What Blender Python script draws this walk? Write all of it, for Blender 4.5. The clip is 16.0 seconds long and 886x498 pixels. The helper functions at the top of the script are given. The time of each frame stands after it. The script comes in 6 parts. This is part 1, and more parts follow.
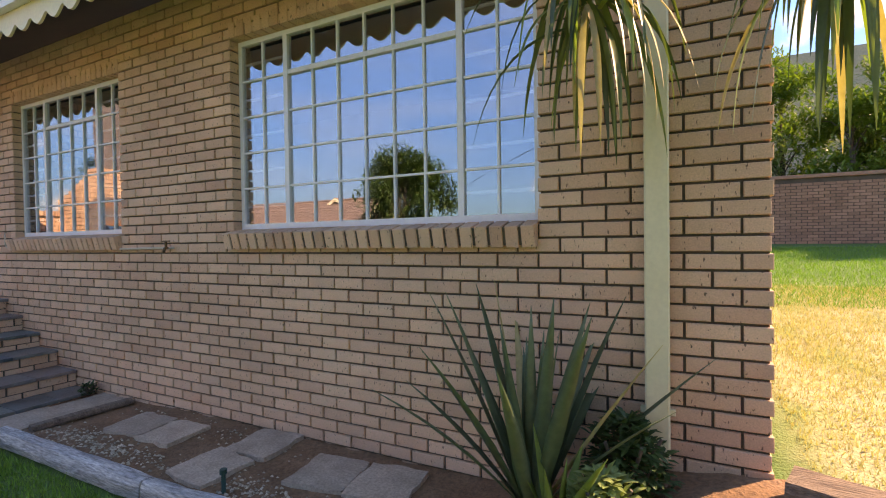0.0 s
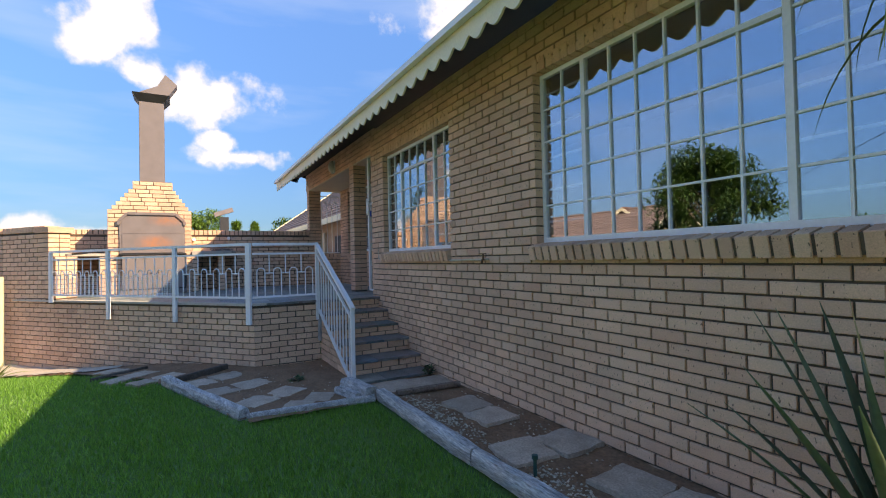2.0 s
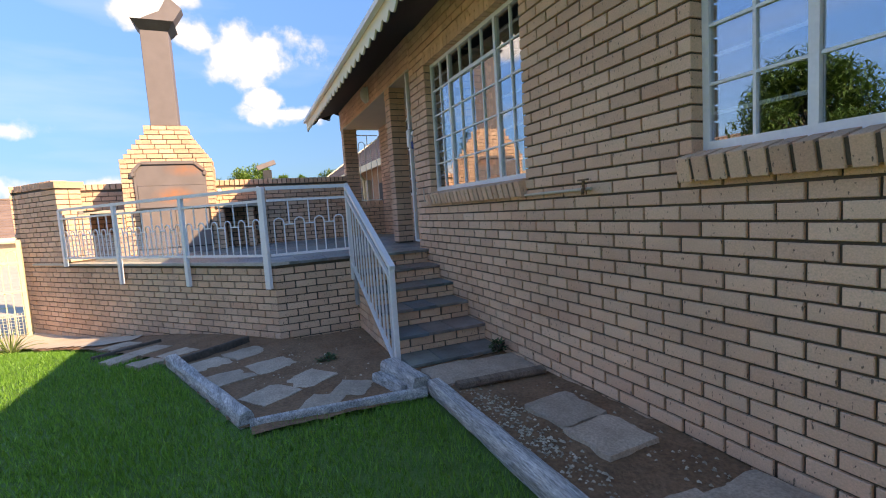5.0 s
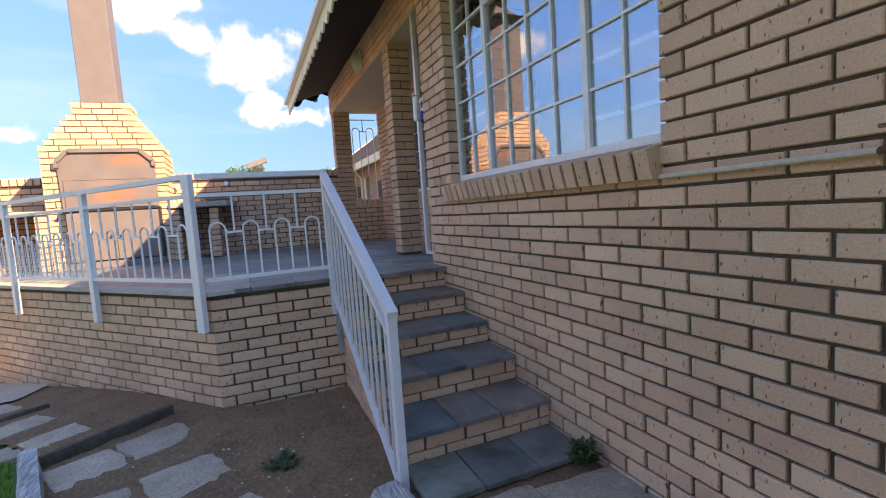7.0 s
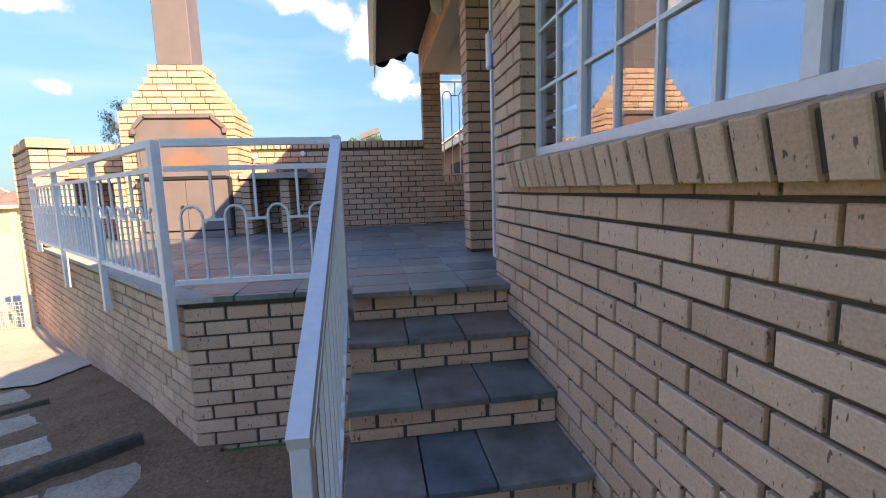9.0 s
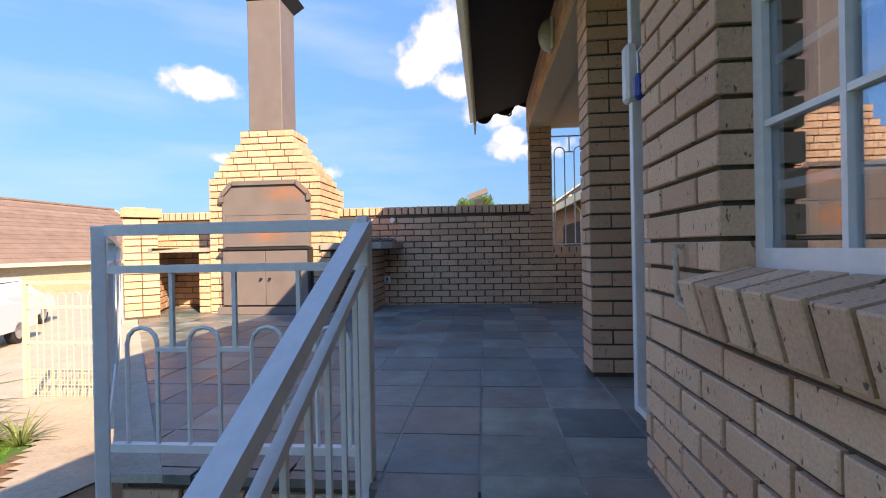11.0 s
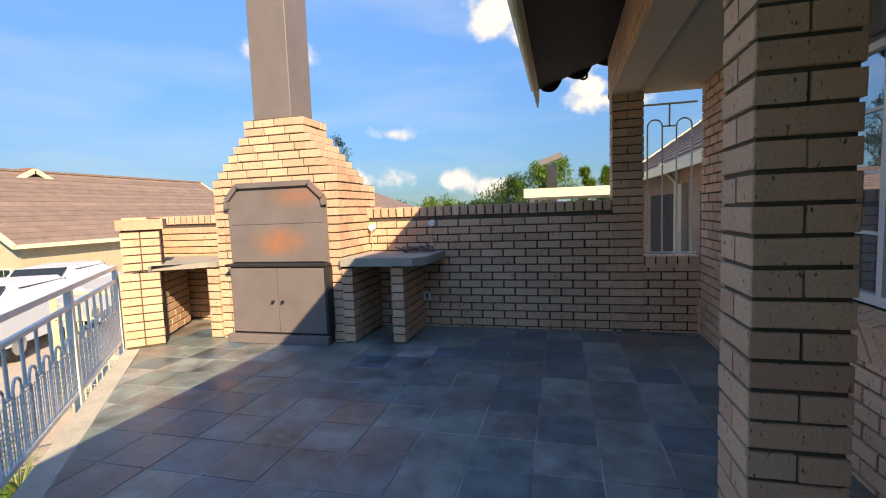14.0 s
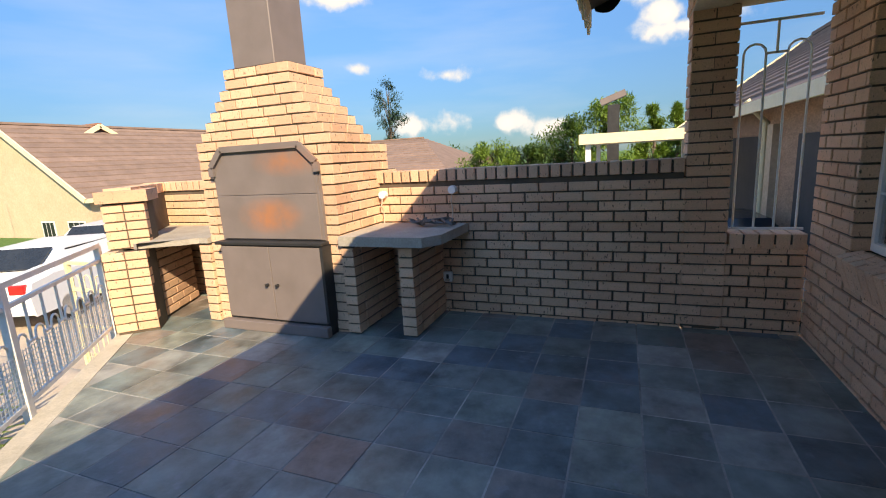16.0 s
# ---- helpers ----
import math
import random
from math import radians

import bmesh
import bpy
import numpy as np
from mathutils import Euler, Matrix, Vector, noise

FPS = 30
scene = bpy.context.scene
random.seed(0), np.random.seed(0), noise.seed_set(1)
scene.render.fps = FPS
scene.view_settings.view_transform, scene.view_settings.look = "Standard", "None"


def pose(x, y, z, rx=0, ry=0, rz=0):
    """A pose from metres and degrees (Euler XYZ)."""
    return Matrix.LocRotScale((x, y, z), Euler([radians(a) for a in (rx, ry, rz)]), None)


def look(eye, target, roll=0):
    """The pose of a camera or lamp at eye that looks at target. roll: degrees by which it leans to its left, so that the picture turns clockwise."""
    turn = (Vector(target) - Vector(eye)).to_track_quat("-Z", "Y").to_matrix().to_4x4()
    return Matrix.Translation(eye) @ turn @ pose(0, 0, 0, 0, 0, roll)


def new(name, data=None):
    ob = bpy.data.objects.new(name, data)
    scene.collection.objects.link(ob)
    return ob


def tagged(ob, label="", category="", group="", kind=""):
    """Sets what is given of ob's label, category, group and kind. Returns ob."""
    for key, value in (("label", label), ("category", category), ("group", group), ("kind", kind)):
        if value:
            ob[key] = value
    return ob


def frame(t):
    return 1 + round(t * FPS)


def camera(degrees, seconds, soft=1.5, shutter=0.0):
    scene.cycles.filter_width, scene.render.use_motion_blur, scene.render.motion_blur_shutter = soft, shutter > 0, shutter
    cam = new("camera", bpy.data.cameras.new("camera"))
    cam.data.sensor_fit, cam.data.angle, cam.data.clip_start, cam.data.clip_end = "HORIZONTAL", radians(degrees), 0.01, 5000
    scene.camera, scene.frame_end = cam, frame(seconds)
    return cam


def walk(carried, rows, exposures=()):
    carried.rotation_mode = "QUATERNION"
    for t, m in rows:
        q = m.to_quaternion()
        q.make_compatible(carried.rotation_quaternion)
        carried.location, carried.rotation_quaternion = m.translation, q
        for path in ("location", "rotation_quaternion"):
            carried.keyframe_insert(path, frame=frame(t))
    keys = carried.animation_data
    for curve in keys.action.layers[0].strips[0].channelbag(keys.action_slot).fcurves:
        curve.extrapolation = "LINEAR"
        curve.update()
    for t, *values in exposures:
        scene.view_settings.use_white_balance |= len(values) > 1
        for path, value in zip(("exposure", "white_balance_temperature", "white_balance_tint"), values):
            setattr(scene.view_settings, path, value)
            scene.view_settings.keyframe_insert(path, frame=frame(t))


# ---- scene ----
cam = camera(87.8, 16.0, soft=1.1)
METRES, EYE, TILT, LEAN, TURN = 8.5, 1.45, 0.0, 0.0, 25.9
PATH = [
    (0, (-0.116, 0.117, 1.448), (-1.004, 1.909, 1.412), -0.8),
    (0.5, (-0.119, 0.05, 1.417), (-1.354, 1.623, 1.438), -0.0),
    (1, (-0.112, -0.017, 1.435), (-1.579, 1.342, 1.469), -0.3),
    (1.5, (-0.103, -0.055, 1.445), (-1.742, 1.09, 1.49), -0.7),
    (2, (-0.081, -0.063, 1.448), (-1.823, 0.918, 1.485), -1.3),
    (2.5, (-0.086, -0.057, 1.448), (-1.882, 0.822, 1.459), -1.8),
    (3, (-0.178, -0.013, 1.448), (-2.007, 0.797, 1.41), -2.3),
    (3.5, (-0.398, 0.107, 1.434), (-2.247, 0.864, 1.34), -2.7),
    (4, (-0.655, 0.207, 1.425), (-2.506, 0.952, 1.286), -2.9),
    (4.2, (-0.798, 0.266, 1.396), (-2.646, 1.016, 1.241), -3.0),
    (6.3, (-2.614, 0.843, 1.348), (-4.434, 1.654, 1.172), -4.6),
    (6.5, (-2.777, 0.885, 1.369), (-4.603, 1.684, 1.208), -4.3),
    (7, (-3.17, 1.039, 1.35), (-5.007, 1.811, 1.177), -3.9),
    (7.5, (-3.482, 1.268, 1.369), (-5.33, 2.002, 1.151), -3.6),
    (8, (-3.726, 1.47, 1.371), (-5.595, 2.132, 1.114), -3.2),
    (8.5, (-4.003, 1.62, 1.425), (-5.924, 2.106, 1.155), -2.6),
    (9, (-4.199, 1.788, 1.414), (-6.162, 2.073, 1.153), -1.8),
    (9.2, (-4.291, 1.857, 1.416), (-6.264, 2.06, 1.155), -1.5),
    (11.3, (-5.467, 1.989, 1.644), (-7.454, 1.767, 1.682), -1.1),
    (11.5, (-5.548, 1.994, 1.666), (-7.532, 1.753, 1.732), -1.2),
    (12, (-5.782, 2.033, 1.718), (-7.76, 1.741, 1.783), -1.3),
    (12.5, (-6.018, 2.07, 1.832), (-7.988, 1.723, 1.87), -1.5),
    (13, (-6.221, 2.037, 1.957), (-8.178, 1.626, 1.925), -1.8),
    (13.5, (-6.411, 2.055, 2.006), (-8.349, 1.57, 1.9), -2.0),
    (14, (-6.614, 2.102, 2.108), (-8.543, 1.602, 1.94), -2.1),
    (14.5, (-6.884, 2.066, 2.141), (-8.82, 1.624, 1.904), -2.9),
    (15, (-7.135, 2.023, 2.241), (-9.079, 1.654, 1.949), -3.4),
    (15.5, (-7.349, 2.104, 2.254), (-9.269, 1.669, 1.9), -3.3),
    (16, (-7.529, 2.161, 2.256), (-9.35, 1.433, 1.864), -3.3),
]
walk(cam, [(t, look(eye, target, roll)) for t, eye, target, roll in PATH],
     [(0.0, 1.95, 10600, 33), (0.7, 1.85, 10200, 32), (1.5, 1.6, 8700, 24), (3.5, 1.42, 8000, 19), (6.5, 1.98, 9600, 29), (9.0, 1.92, 9000, 27), (12.5, 1.38, 8300, 19), (16.0, 1.30, 8300, 15)])

# ---- world, sun and exposure ----
SUN_DIR = Vector((0.82, 0.70, 0.73)).normalized()
sun_el = math.asin(SUN_DIR.z)
sun_az = math.atan2(SUN_DIR.x, SUN_DIR.y)


def nn(nt, kind, **kw):
    n = nt.nodes.new(kind)
    for k, v in kw.items():
        if k == "op":
            n.operation = v
        elif k == "blend":
            n.data_type = "RGBA"
            n.blend_type = v
    return n


def math_node(nt, op, a, b=None, c=None, clamp=False):
    n = nt.nodes.new("ShaderNodeMath")
    n.operation = op
    n.use_clamp = clamp
    for i, v in enumerate((a, b, c)):
        if v is None:
            continue
        if isinstance(v, (int, float)):
            n.inputs[i].default_value = v
        else:
            nt.links.new(v, n.inputs[i])
    return n.outputs[0]


def mix_col(nt, fac, a, b, blend="MIX"):
    n = nt.nodes.new("ShaderNodeMix")
    n.data_type = "RGBA"
    n.blend_type = blend
    for sock, v in ((n.inputs[0], fac), (n.inputs[6], a), (n.inputs[7], b)):
        if isinstance(v, (int, float)):
            sock.default_value = v
        elif isinstance(v, tuple):
            sock.default_value = (*v, 1.0) if len(v) == 3 else v
        else:
            nt.links.new(v, sock)
    return n.outputs[2]


world = bpy.data.worlds.new("sky_world")
scene.world = world
world.use_nodes = True
wt = world.node_tree
wt.nodes.clear()
w_out = wt.nodes.new("ShaderNodeOutputWorld")
w_bg = wt.nodes.new("ShaderNodeBackground")
sky = wt.nodes.new("ShaderNodeTexSky")
sky.sky_type = "NISHITA"
sky.sun_disc = False
sky.sun_elevation = sun_el
sky.sun_rotation = sun_az
sky.altitude = 1500
sky.air_density = 1.0
sky.dust_density = 0.6
sky.ozone_density = 2.0
SKY_STRENGTH = 0.14
w_bg.inputs["Strength"].default_value = SKY_STRENGTH
tc = wt.nodes.new("ShaderNodeTexCoord")
sep = wt.nodes.new("ShaderNodeSeparateXYZ")
wt.links.new(tc.outputs["Generated"], sep.inputs[0])
az = math_node(wt, "ARCTAN2", math_node(wt, "MULTIPLY", sep.outputs[0], -1.0), sep.outputs[1])
el = math_node(wt, "ARCSINE", sep.outputs[2])
cn = wt.nodes.new("ShaderNodeTexNoise")
cn.inputs["Scale"].default_value = 9.0
cn.inputs["Detail"].default_value = 9.0
cn.inputs["Roughness"].default_value = 0.55
wt.links.new(tc.outputs["Generated"], cn.inputs["Vector"])
puff = math_node(wt, "MULTIPLY", math_node(wt, "SUBTRACT", cn.outputs["Fac"], 0.5), 4.2)
total = None
# cumulus clouds: azimuth from +y towards -x, height, half width, half height, all in degrees
for c_az, c_el, c_w, c_h in (
    (98, 21.8, 3.0, 2.8), (94, 19.3, 3.4, 1.6), (86.5, 17.8, 5.4, 2.9), (84, 11.8, 5.0, 1.2), (110, 9.3, 3.6, 1.3), (121, 10.4, 2.2, 1.2),
    (115, 3.8, 2.8, 1.7), (109.5, 3.9, 3.6, 1.9), (103.5, 3.2, 3.0, 1.5), (97, 2.7, 2.8, 1.3), (60, 27.5, 7.0, 3.0), (123, 18.0, 4.0, 1.6), (96, 25.0, 3.4, 3.0), (70, 4.0, 8.0, 2.2), (86, 13.0, 2.2, 1.6),
    (128, 2.5, 6.0, 0.9), (-16, 20, 6.0, 3.0), (172, 6, 6.0, 2.5), (-165, 14, 9.0, 4.0), (-150, 8, 10.0, 3.0), (20, 24, 8.0, 4.0),
    (-60, 16, 12.0, 4.0), (-110, 22, 12.0, 4.0), (140, 30, 10.0, 4.0), (-178, 28, 10.0, 4.0),
):
    dx = math_node(wt, "DIVIDE", math_node(wt, "SUBTRACT", az, radians(c_az)), radians(c_w))
    dy = math_node(wt, "DIVIDE", math_node(wt, "SUBTRACT", el, radians(c_el)), radians(c_h))
    d2 = math_node(wt, "ADD", math_node(wt, "MULTIPLY", dx, dx), math_node(wt, "MULTIPLY", dy, dy))
    g = math_node(wt, "SUBTRACT", 1.0, math_node(wt, "SQRT", d2))
    total = g if total is None else math_node(wt, "MAXIMUM", total, g)
dens = math_node(wt, "ADD", total, puff)
mr = wt.nodes.new("ShaderNodeMapRange")
mr.interpolation_type = "SMOOTHSTEP"
mr.inputs["From Min"].default_value = 0.02
mr.inputs["From Max"].default_value = 0.75
wt.links.new(dens, mr.inputs["Value"])
gate = wt.nodes.new("ShaderNodeMapRange")
gate.inputs["From Min"].default_value = -0.9
gate.inputs["From Max"].default_value = -0.15
wt.links.new(total, gate.inputs["Value"])
cum = math_node(wt, "MULTIPLY", mr.outputs[0], gate.outputs[0])
# thin high haze streaks
hn = wt.nodes.new("ShaderNodeTexNoise")
hn.inputs["Scale"].default_value = 3.0
hn.inputs["Detail"].default_value = 5.0
hmap = wt.nodes.new("ShaderNodeMapping")
hmap.inputs["Scale"].default_value = (0.8, 0.8, 4.5)
wt.links.new(tc.outputs["Generated"], hmap.inputs[0])
wt.links.new(hmap.outputs[0], hn.inputs["Vector"])
hz = wt.nodes.new("ShaderNodeMapRange")
hz.inputs["From Min"].default_value = 0.45
hz.inputs["From Max"].default_value = 0.85
hz.inputs["To Max"].default_value = 0.38
wt.links.new(hn.outputs["Fac"], hz.inputs["Value"])
low = wt.nodes.new("ShaderNodeMapRange")
low.inputs["From Min"].default_value = 0.0
low.inputs["From Max"].default_value = 0.2
low.inputs["To Min"].default_value = 0.10
low.inputs["To Max"].default_value = 0.0
wt.links.new(sep.outputs[2], low.inputs["Value"])
thin = math_node(wt, "MAXIMUM", hz.outputs[0], low.outputs[0])
SKY_TINT = (0.44, 0.80, 1.12)
grad = wt.nodes.new("ShaderNodeMapRange")
grad.inputs["From Min"].default_value = 0.0
grad.inputs["From Max"].default_value = 0.7
grad.inputs["To Min"].default_value = 0.16
grad.inputs["To Max"].default_value = 1.25
wt.links.new(sep.outputs[2], grad.inputs["Value"])
gcol = wt.nodes.new("ShaderNodeCombineColor")
for i in range(3):
    wt.links.new(grad.outputs[0], gcol.inputs[i])
blue = mix_col(wt, 1.0, mix_col(wt, 1.0, sky.outputs[0], SKY_TINT, "MULTIPLY"), gcol.outputs[0], "MULTIPLY")
shade_fac = wt.nodes.new("ShaderNodeMapRange")
shade_fac.inputs["From Min"].default_value = 0.3
shade_fac.inputs["From Max"].default_value = 1.4
wt.links.new(dens, shade_fac.inputs["Value"])
cloud_col = mix_col(wt, shade_fac.outputs[0], (2.5, 2.8, 3.1), (3.4, 3.4, 3.45))
hazed = mix_col(wt, thin, blue, (1.95, 2.5, 3.15))
full_sky = mix_col(wt, cum, hazed, cloud_col)
wt.links.new(full_sky, w_bg.inputs["Color"])
wt.links.new(w_bg.outputs[0], w_out.inputs["Surface"])

sun_data = bpy.data.lights.new("sun", "SUN")
sun_data.energy = 3.4
sun_data.angle = radians(0.55)
sun_data.color = (1.0, 0.91, 0.72)
sun_ob = new("sun", sun_data)
sun_ob.matrix_world = look(SUN_DIR * 60, (0, 0, 0))

# ---- materials ----


def mat_base(name, rough=0.8, metal=0.0):
    m = bpy.data.materials.new(name)
    m.use_nodes = True
    nt = m.node_tree
    b = nt.nodes["Principled BSDF"]
    b.inputs["Roughness"].default_value = rough
    b.inputs["Metallic"].default_value = metal
    return m, nt, b


def noise_tex(nt, scale, detail=4.0, rough=0.55, stretch=None, coords="pos"):
    n = nt.nodes.new("ShaderNodeTexNoise")
    n.inputs["Scale"].default_value = scale
    n.inputs["Detail"].default_value = detail
    n.inputs["Roughness"].default_value = rough
    if coords == "pos":
        src = nt.nodes.new("ShaderNodeNewGeometry").outputs["Position"]
    else:
        src = nt.nodes.new("ShaderNodeTexCoord").outputs["Object"]
    if stretch:
        mp = nt.nodes.new("ShaderNodeMapping")
        mp.inputs["Scale"].default_value = stretch
        nt.links.new(src, mp.inputs[0])
        src = mp.outputs[0]
    nt.links.new(src, n.inputs["Vector"])
    return n.outputs["Fac"]


def ramp(nt, fac, lo, hi, a=0.0, b=1.0):
    r = nt.nodes.new("ShaderNodeMapRange")
    r.inputs["From Min"].default_value = lo
    r.inputs["From Max"].default_value = hi
    r.inputs["To Min"].default_value = a
    r.inputs["To Max"].default_value = b
    nt.links.new(fac, r.inputs["Value"])
    return r.outputs[0]


def piece_random(nt):
    o = nt.nodes.new("ShaderNodeObjectInfo").outputs["Random"]
    g = nt.nodes.new("ShaderNodeNewGeometry").outputs["Random Per Island"]
    return math_node(nt, "FRACT", math_node(nt, "ADD", o, g))


def bump(nt, b, height, strength=0.3, dist=0.01):
    n = nt.nodes.new("ShaderNodeBump")
    n.inputs["Strength"].default_value = strength
    n.inputs["Distance"].default_value = dist
    nt.links.new(height, n.inputs["Height"])
    nt.links.new(n.outputs[0], b.inputs["Normal"])


def grain_mat(name, c1, c2, scale=6.0, fine=60.0, rough=0.85, bump_s=0.3, bump_d=0.004, pieces=0.0, stretch=None, metal=0.0, fine_amt=0.25):
    """Two-scale colour variation with fine relief; pieces: how far single pieces differ."""
    m, nt, b = mat_base(name, rough, metal)
    big = ramp(nt, noise_tex(nt, scale, 4, 0.6, stretch), 0.3, 0.7)
    col = mix_col(nt, big, c1, c2)
    small = noise_tex(nt, fine, 3, 0.6, stretch)
    col = mix_col(nt, fine_amt, col, mix_col(nt, 1.0, col, ramp_rgb(nt, small, 0.3, 0.7, 0.45, 1.45), "MULTIPLY"))
    if pieces:
        col = mix_col(nt, 1.0, col, ramp_rgb(nt, piece_random(nt), 0, 1, 1 - pieces, 1 + pieces), "MULTIPLY")
    nt.links.new(col, b.inputs["Base Color"])
    if bump_s:
        bump(nt, b, small, bump_s, bump_d)
    return m


def ramp_rgb(nt, fac, lo, hi, a, b):
    v = ramp(nt, fac, lo, hi, a, b)
    c = nt.nodes.new("ShaderNodeCombineColor")
    for i in range(3):
        nt.links.new(v, c.inputs[i])
    return c.outputs[0]


def brick_material(name, c_lo, c_hi, c_alt):
    m, nt, b = mat_base(name, 0.88)
    r = piece_random(nt)
    col = mix_col(nt, r, c_lo, c_hi)
    r2 = math_node(nt, "FRACT", math_node(nt, "MULTIPLY", r, 7.31))
    col = mix_col(nt, ramp(nt, r2, 0.65, 1.0, 0, 0.55), col, c_alt)
    stain = ramp(nt, noise_tex(nt, 1.1, 4, 0.6), 0.35, 0.7, 0.84, 1.1)
    cc = nt.nodes.new("ShaderNodeCombineColor")
    for i in range(3):
        nt.links.new(stain, cc.inputs[i])
    col = mix_col(nt, 1.0, col, cc.outputs[0], "MULTIPLY")
    # sandy grain and small dark iron pits, drawn out along the height
    grain = noise_tex(nt, 140.0, 3, 0.6)
    col = mix_col(nt, 0.35, col, mix_col(nt, 1.0, col, ramp_rgb(nt, grain, 0.3, 0.7, 0.6, 1.35), "MULTIPLY"))
    pits = noise_tex(nt, 75.0, 2, 0.5, (1.0, 1.0, 0.42))
    pit = ramp(nt, pits, 0.655, 0.70, 0.0, 0.8)
    col = mix_col(nt, pit, col, (0.075, 0.05, 0.035))
    nt.links.new(col, b.inputs["Base Color"])
    h = math_node(nt, "SUBTRACT", grain, math_node(nt, "MULTIPLY", pit, 0.8))
    bump(nt, b, h, 0.5, 0.0035)
    return m


M_BRICK = brick_material("buff_face_brick", (0.655, 0.40, 0.262), (0.775, 0.495, 0.328), (0.57, 0.315, 0.205))
M_MORTAR = grain_mat("grey_mortar", (0.085, 0.064, 0.047), (0.13, 0.10, 0.072), 4, 90, 0.95, 0.5)
M_PLASTER = grain_mat("cream_plaster", (0.50, 0.43, 0.33), (0.56, 0.48, 0.37), 3, 60, 0.9, 0.2)
M_WHITE = grain_mat("white_gloss_paint", (0.74, 0.745, 0.73), (0.80, 0.80, 0.79), 5, 40, 0.38, 0.08, 0.001, fine_amt=0.08)
M_CREAM = grain_mat("cream_gutter_paint", (0.68, 0.61, 0.38), (0.74, 0.67, 0.44), 4, 50, 0.5, 0.05, 0.001, fine_amt=0.08)
M_FASCIA = grain_mat("cream_fascia_paint", (0.78, 0.67, 0.43), (0.84, 0.73, 0.50), 4, 50, 0.55, 0.1, 0.001, fine_amt=0.12)
# near black; on the bargeboard and curl this colour includes their shade
M_SOFFIT = grain_mat("near_black_eaves_timber", (0.012, 0.010, 0.009), (0.022, 0.018, 0.016), 5, 50, 0.7, 0.3)
M_CONCRETE = grain_mat("rough_concrete", (0.30, 0.27, 0.23), (0.40, 0.36, 0.30), 5, 80, 0.92, 0.5, 0.004)
M_EDGE = grain_mat("pale_edge_concrete", (0.40, 0.37, 0.31), (0.52, 0.48, 0.41), 5, 80, 0.92, 0.4, 0.004)
M_PAVER = grain_mat("worn_concrete_paver", (0.36, 0.265, 0.19), (0.50, 0.38, 0.28), 6, 70, 0.92, 0.7, 0.006, pieces=0.14, fine_amt=0.5)
M_SOIL = grain_mat("dry_brown_soil", (0.19, 0.095, 0.046), (0.28, 0.15, 0.08), 3.5, 45, 0.97, 0.9, 0.012, fine_amt=0.6)
M_GRAVEL = grain_mat("pale_gravel", (0.36, 0.29, 0.2), (0.5, 0.42, 0.31), 12, 90, 0.9, 0.3, pieces=0.4)
M_SLEEPER = grain_mat("weathered_grey_timber", (0.24, 0.235, 0.225), (0.62, 0.60, 0.56), 5, 28, 0.93, 1.0, 0.012, stretch=(0.6, 4, 4), fine_amt=0.9)
M_SLEEPER_B = grain_mat("brown_old_timber", (0.13, 0.085, 0.06), (0.26, 0.18, 0.125), 5, 26, 0.93, 1.0, 0.012, stretch=(0.6, 4, 4), fine_amt=0.8)
M_PLANK = grain_mat("dark_damp_plank", (0.06, 0.045, 0.035), (0.11, 0.085, 0.065), 4, 30, 0.9, 0.8, 0.008, fine_amt=0.6)
M_BLACK = grain_mat("black_steel", (0.015, 0.015, 0.016), (0.03, 0.03, 0.03), 5, 60, 0.6, 0.1)
# dark colour that stands for the shade inside rooms and the garage
M_DARK = grain_mat("painted_dim_interior", (0.05, 0.05, 0.05), (0.07, 0.07, 0.068), 2, 30, 0.9, 0.0)
M_CURTAIN = grain_mat("pale_blue_curtain", (0.45, 0.48, 0.55), (0.55, 0.58, 0.64), 6, 60, 0.9, 0.2)
M_BLUEPL = grain_mat("blue_plastic", (0.012, 0.05, 0.30), (0.02, 0.07, 0.36), 9, 60, 0.35, 0.05)
M_LAMPGLASS = grain_mat("opal_lamp_glass", (0.62, 0.59, 0.52), (0.68, 0.65, 0.58), 9, 60, 0.3, 0.0)
M_BRASS = grain_mat("dull_brass", (0.12, 0.075, 0.04), (0.2, 0.13, 0.07), 30, 90, 0.5, 0.2, metal=0.7)
M_ROOF = grain_mat("brown_roof_tile", (0.20, 0.135, 0.105), (0.27, 0.185, 0.145), 1.5, 20, 0.85, 0.3, pieces=0.12)
M_ROOF_RED = grain_mat("red_brown_roof_tile", (0.27, 0.13, 0.085), (0.33, 0.17, 0.115), 1.5, 20, 0.85, 0.3, pieces=0.12)
M_FARWALL = grain_mat("distant_cream_wall", (0.52, 0.41, 0.28), (0.58, 0.47, 0.33), 1.5, 14, 0.9, 0.1)
M_FARBUFF = grain_mat("distant_buff_brick", (0.34, 0.215, 0.14), (0.43, 0.28, 0.185), 1.5, 14, 0.9, 0.2, stretch=(1, 1, 3), fine_amt=0.6)
M_DRIVE = grain_mat("pale_paved_yard", (0.42, 0.34, 0.26), (0.50, 0.42, 0.33), 2.0, 25, 0.92, 0.3)
M_BARK = grain_mat("brown_bark", (0.10, 0.075, 0.055), (0.17, 0.13, 0.10), 8, 40, 0.95, 1.0, 0.02)
M_CARPAINT = grain_mat("white_car_paint", (0.72, 0.73, 0.74), (0.75, 0.76, 0.77), 2, 20, 0.2, 0.0, fine_amt=0.03)
M_CARDARK = grain_mat("dark_car_paint", (0.02, 0.022, 0.03), (0.03, 0.032, 0.04), 2, 20, 0.2, 0.0, fine_amt=0.03)
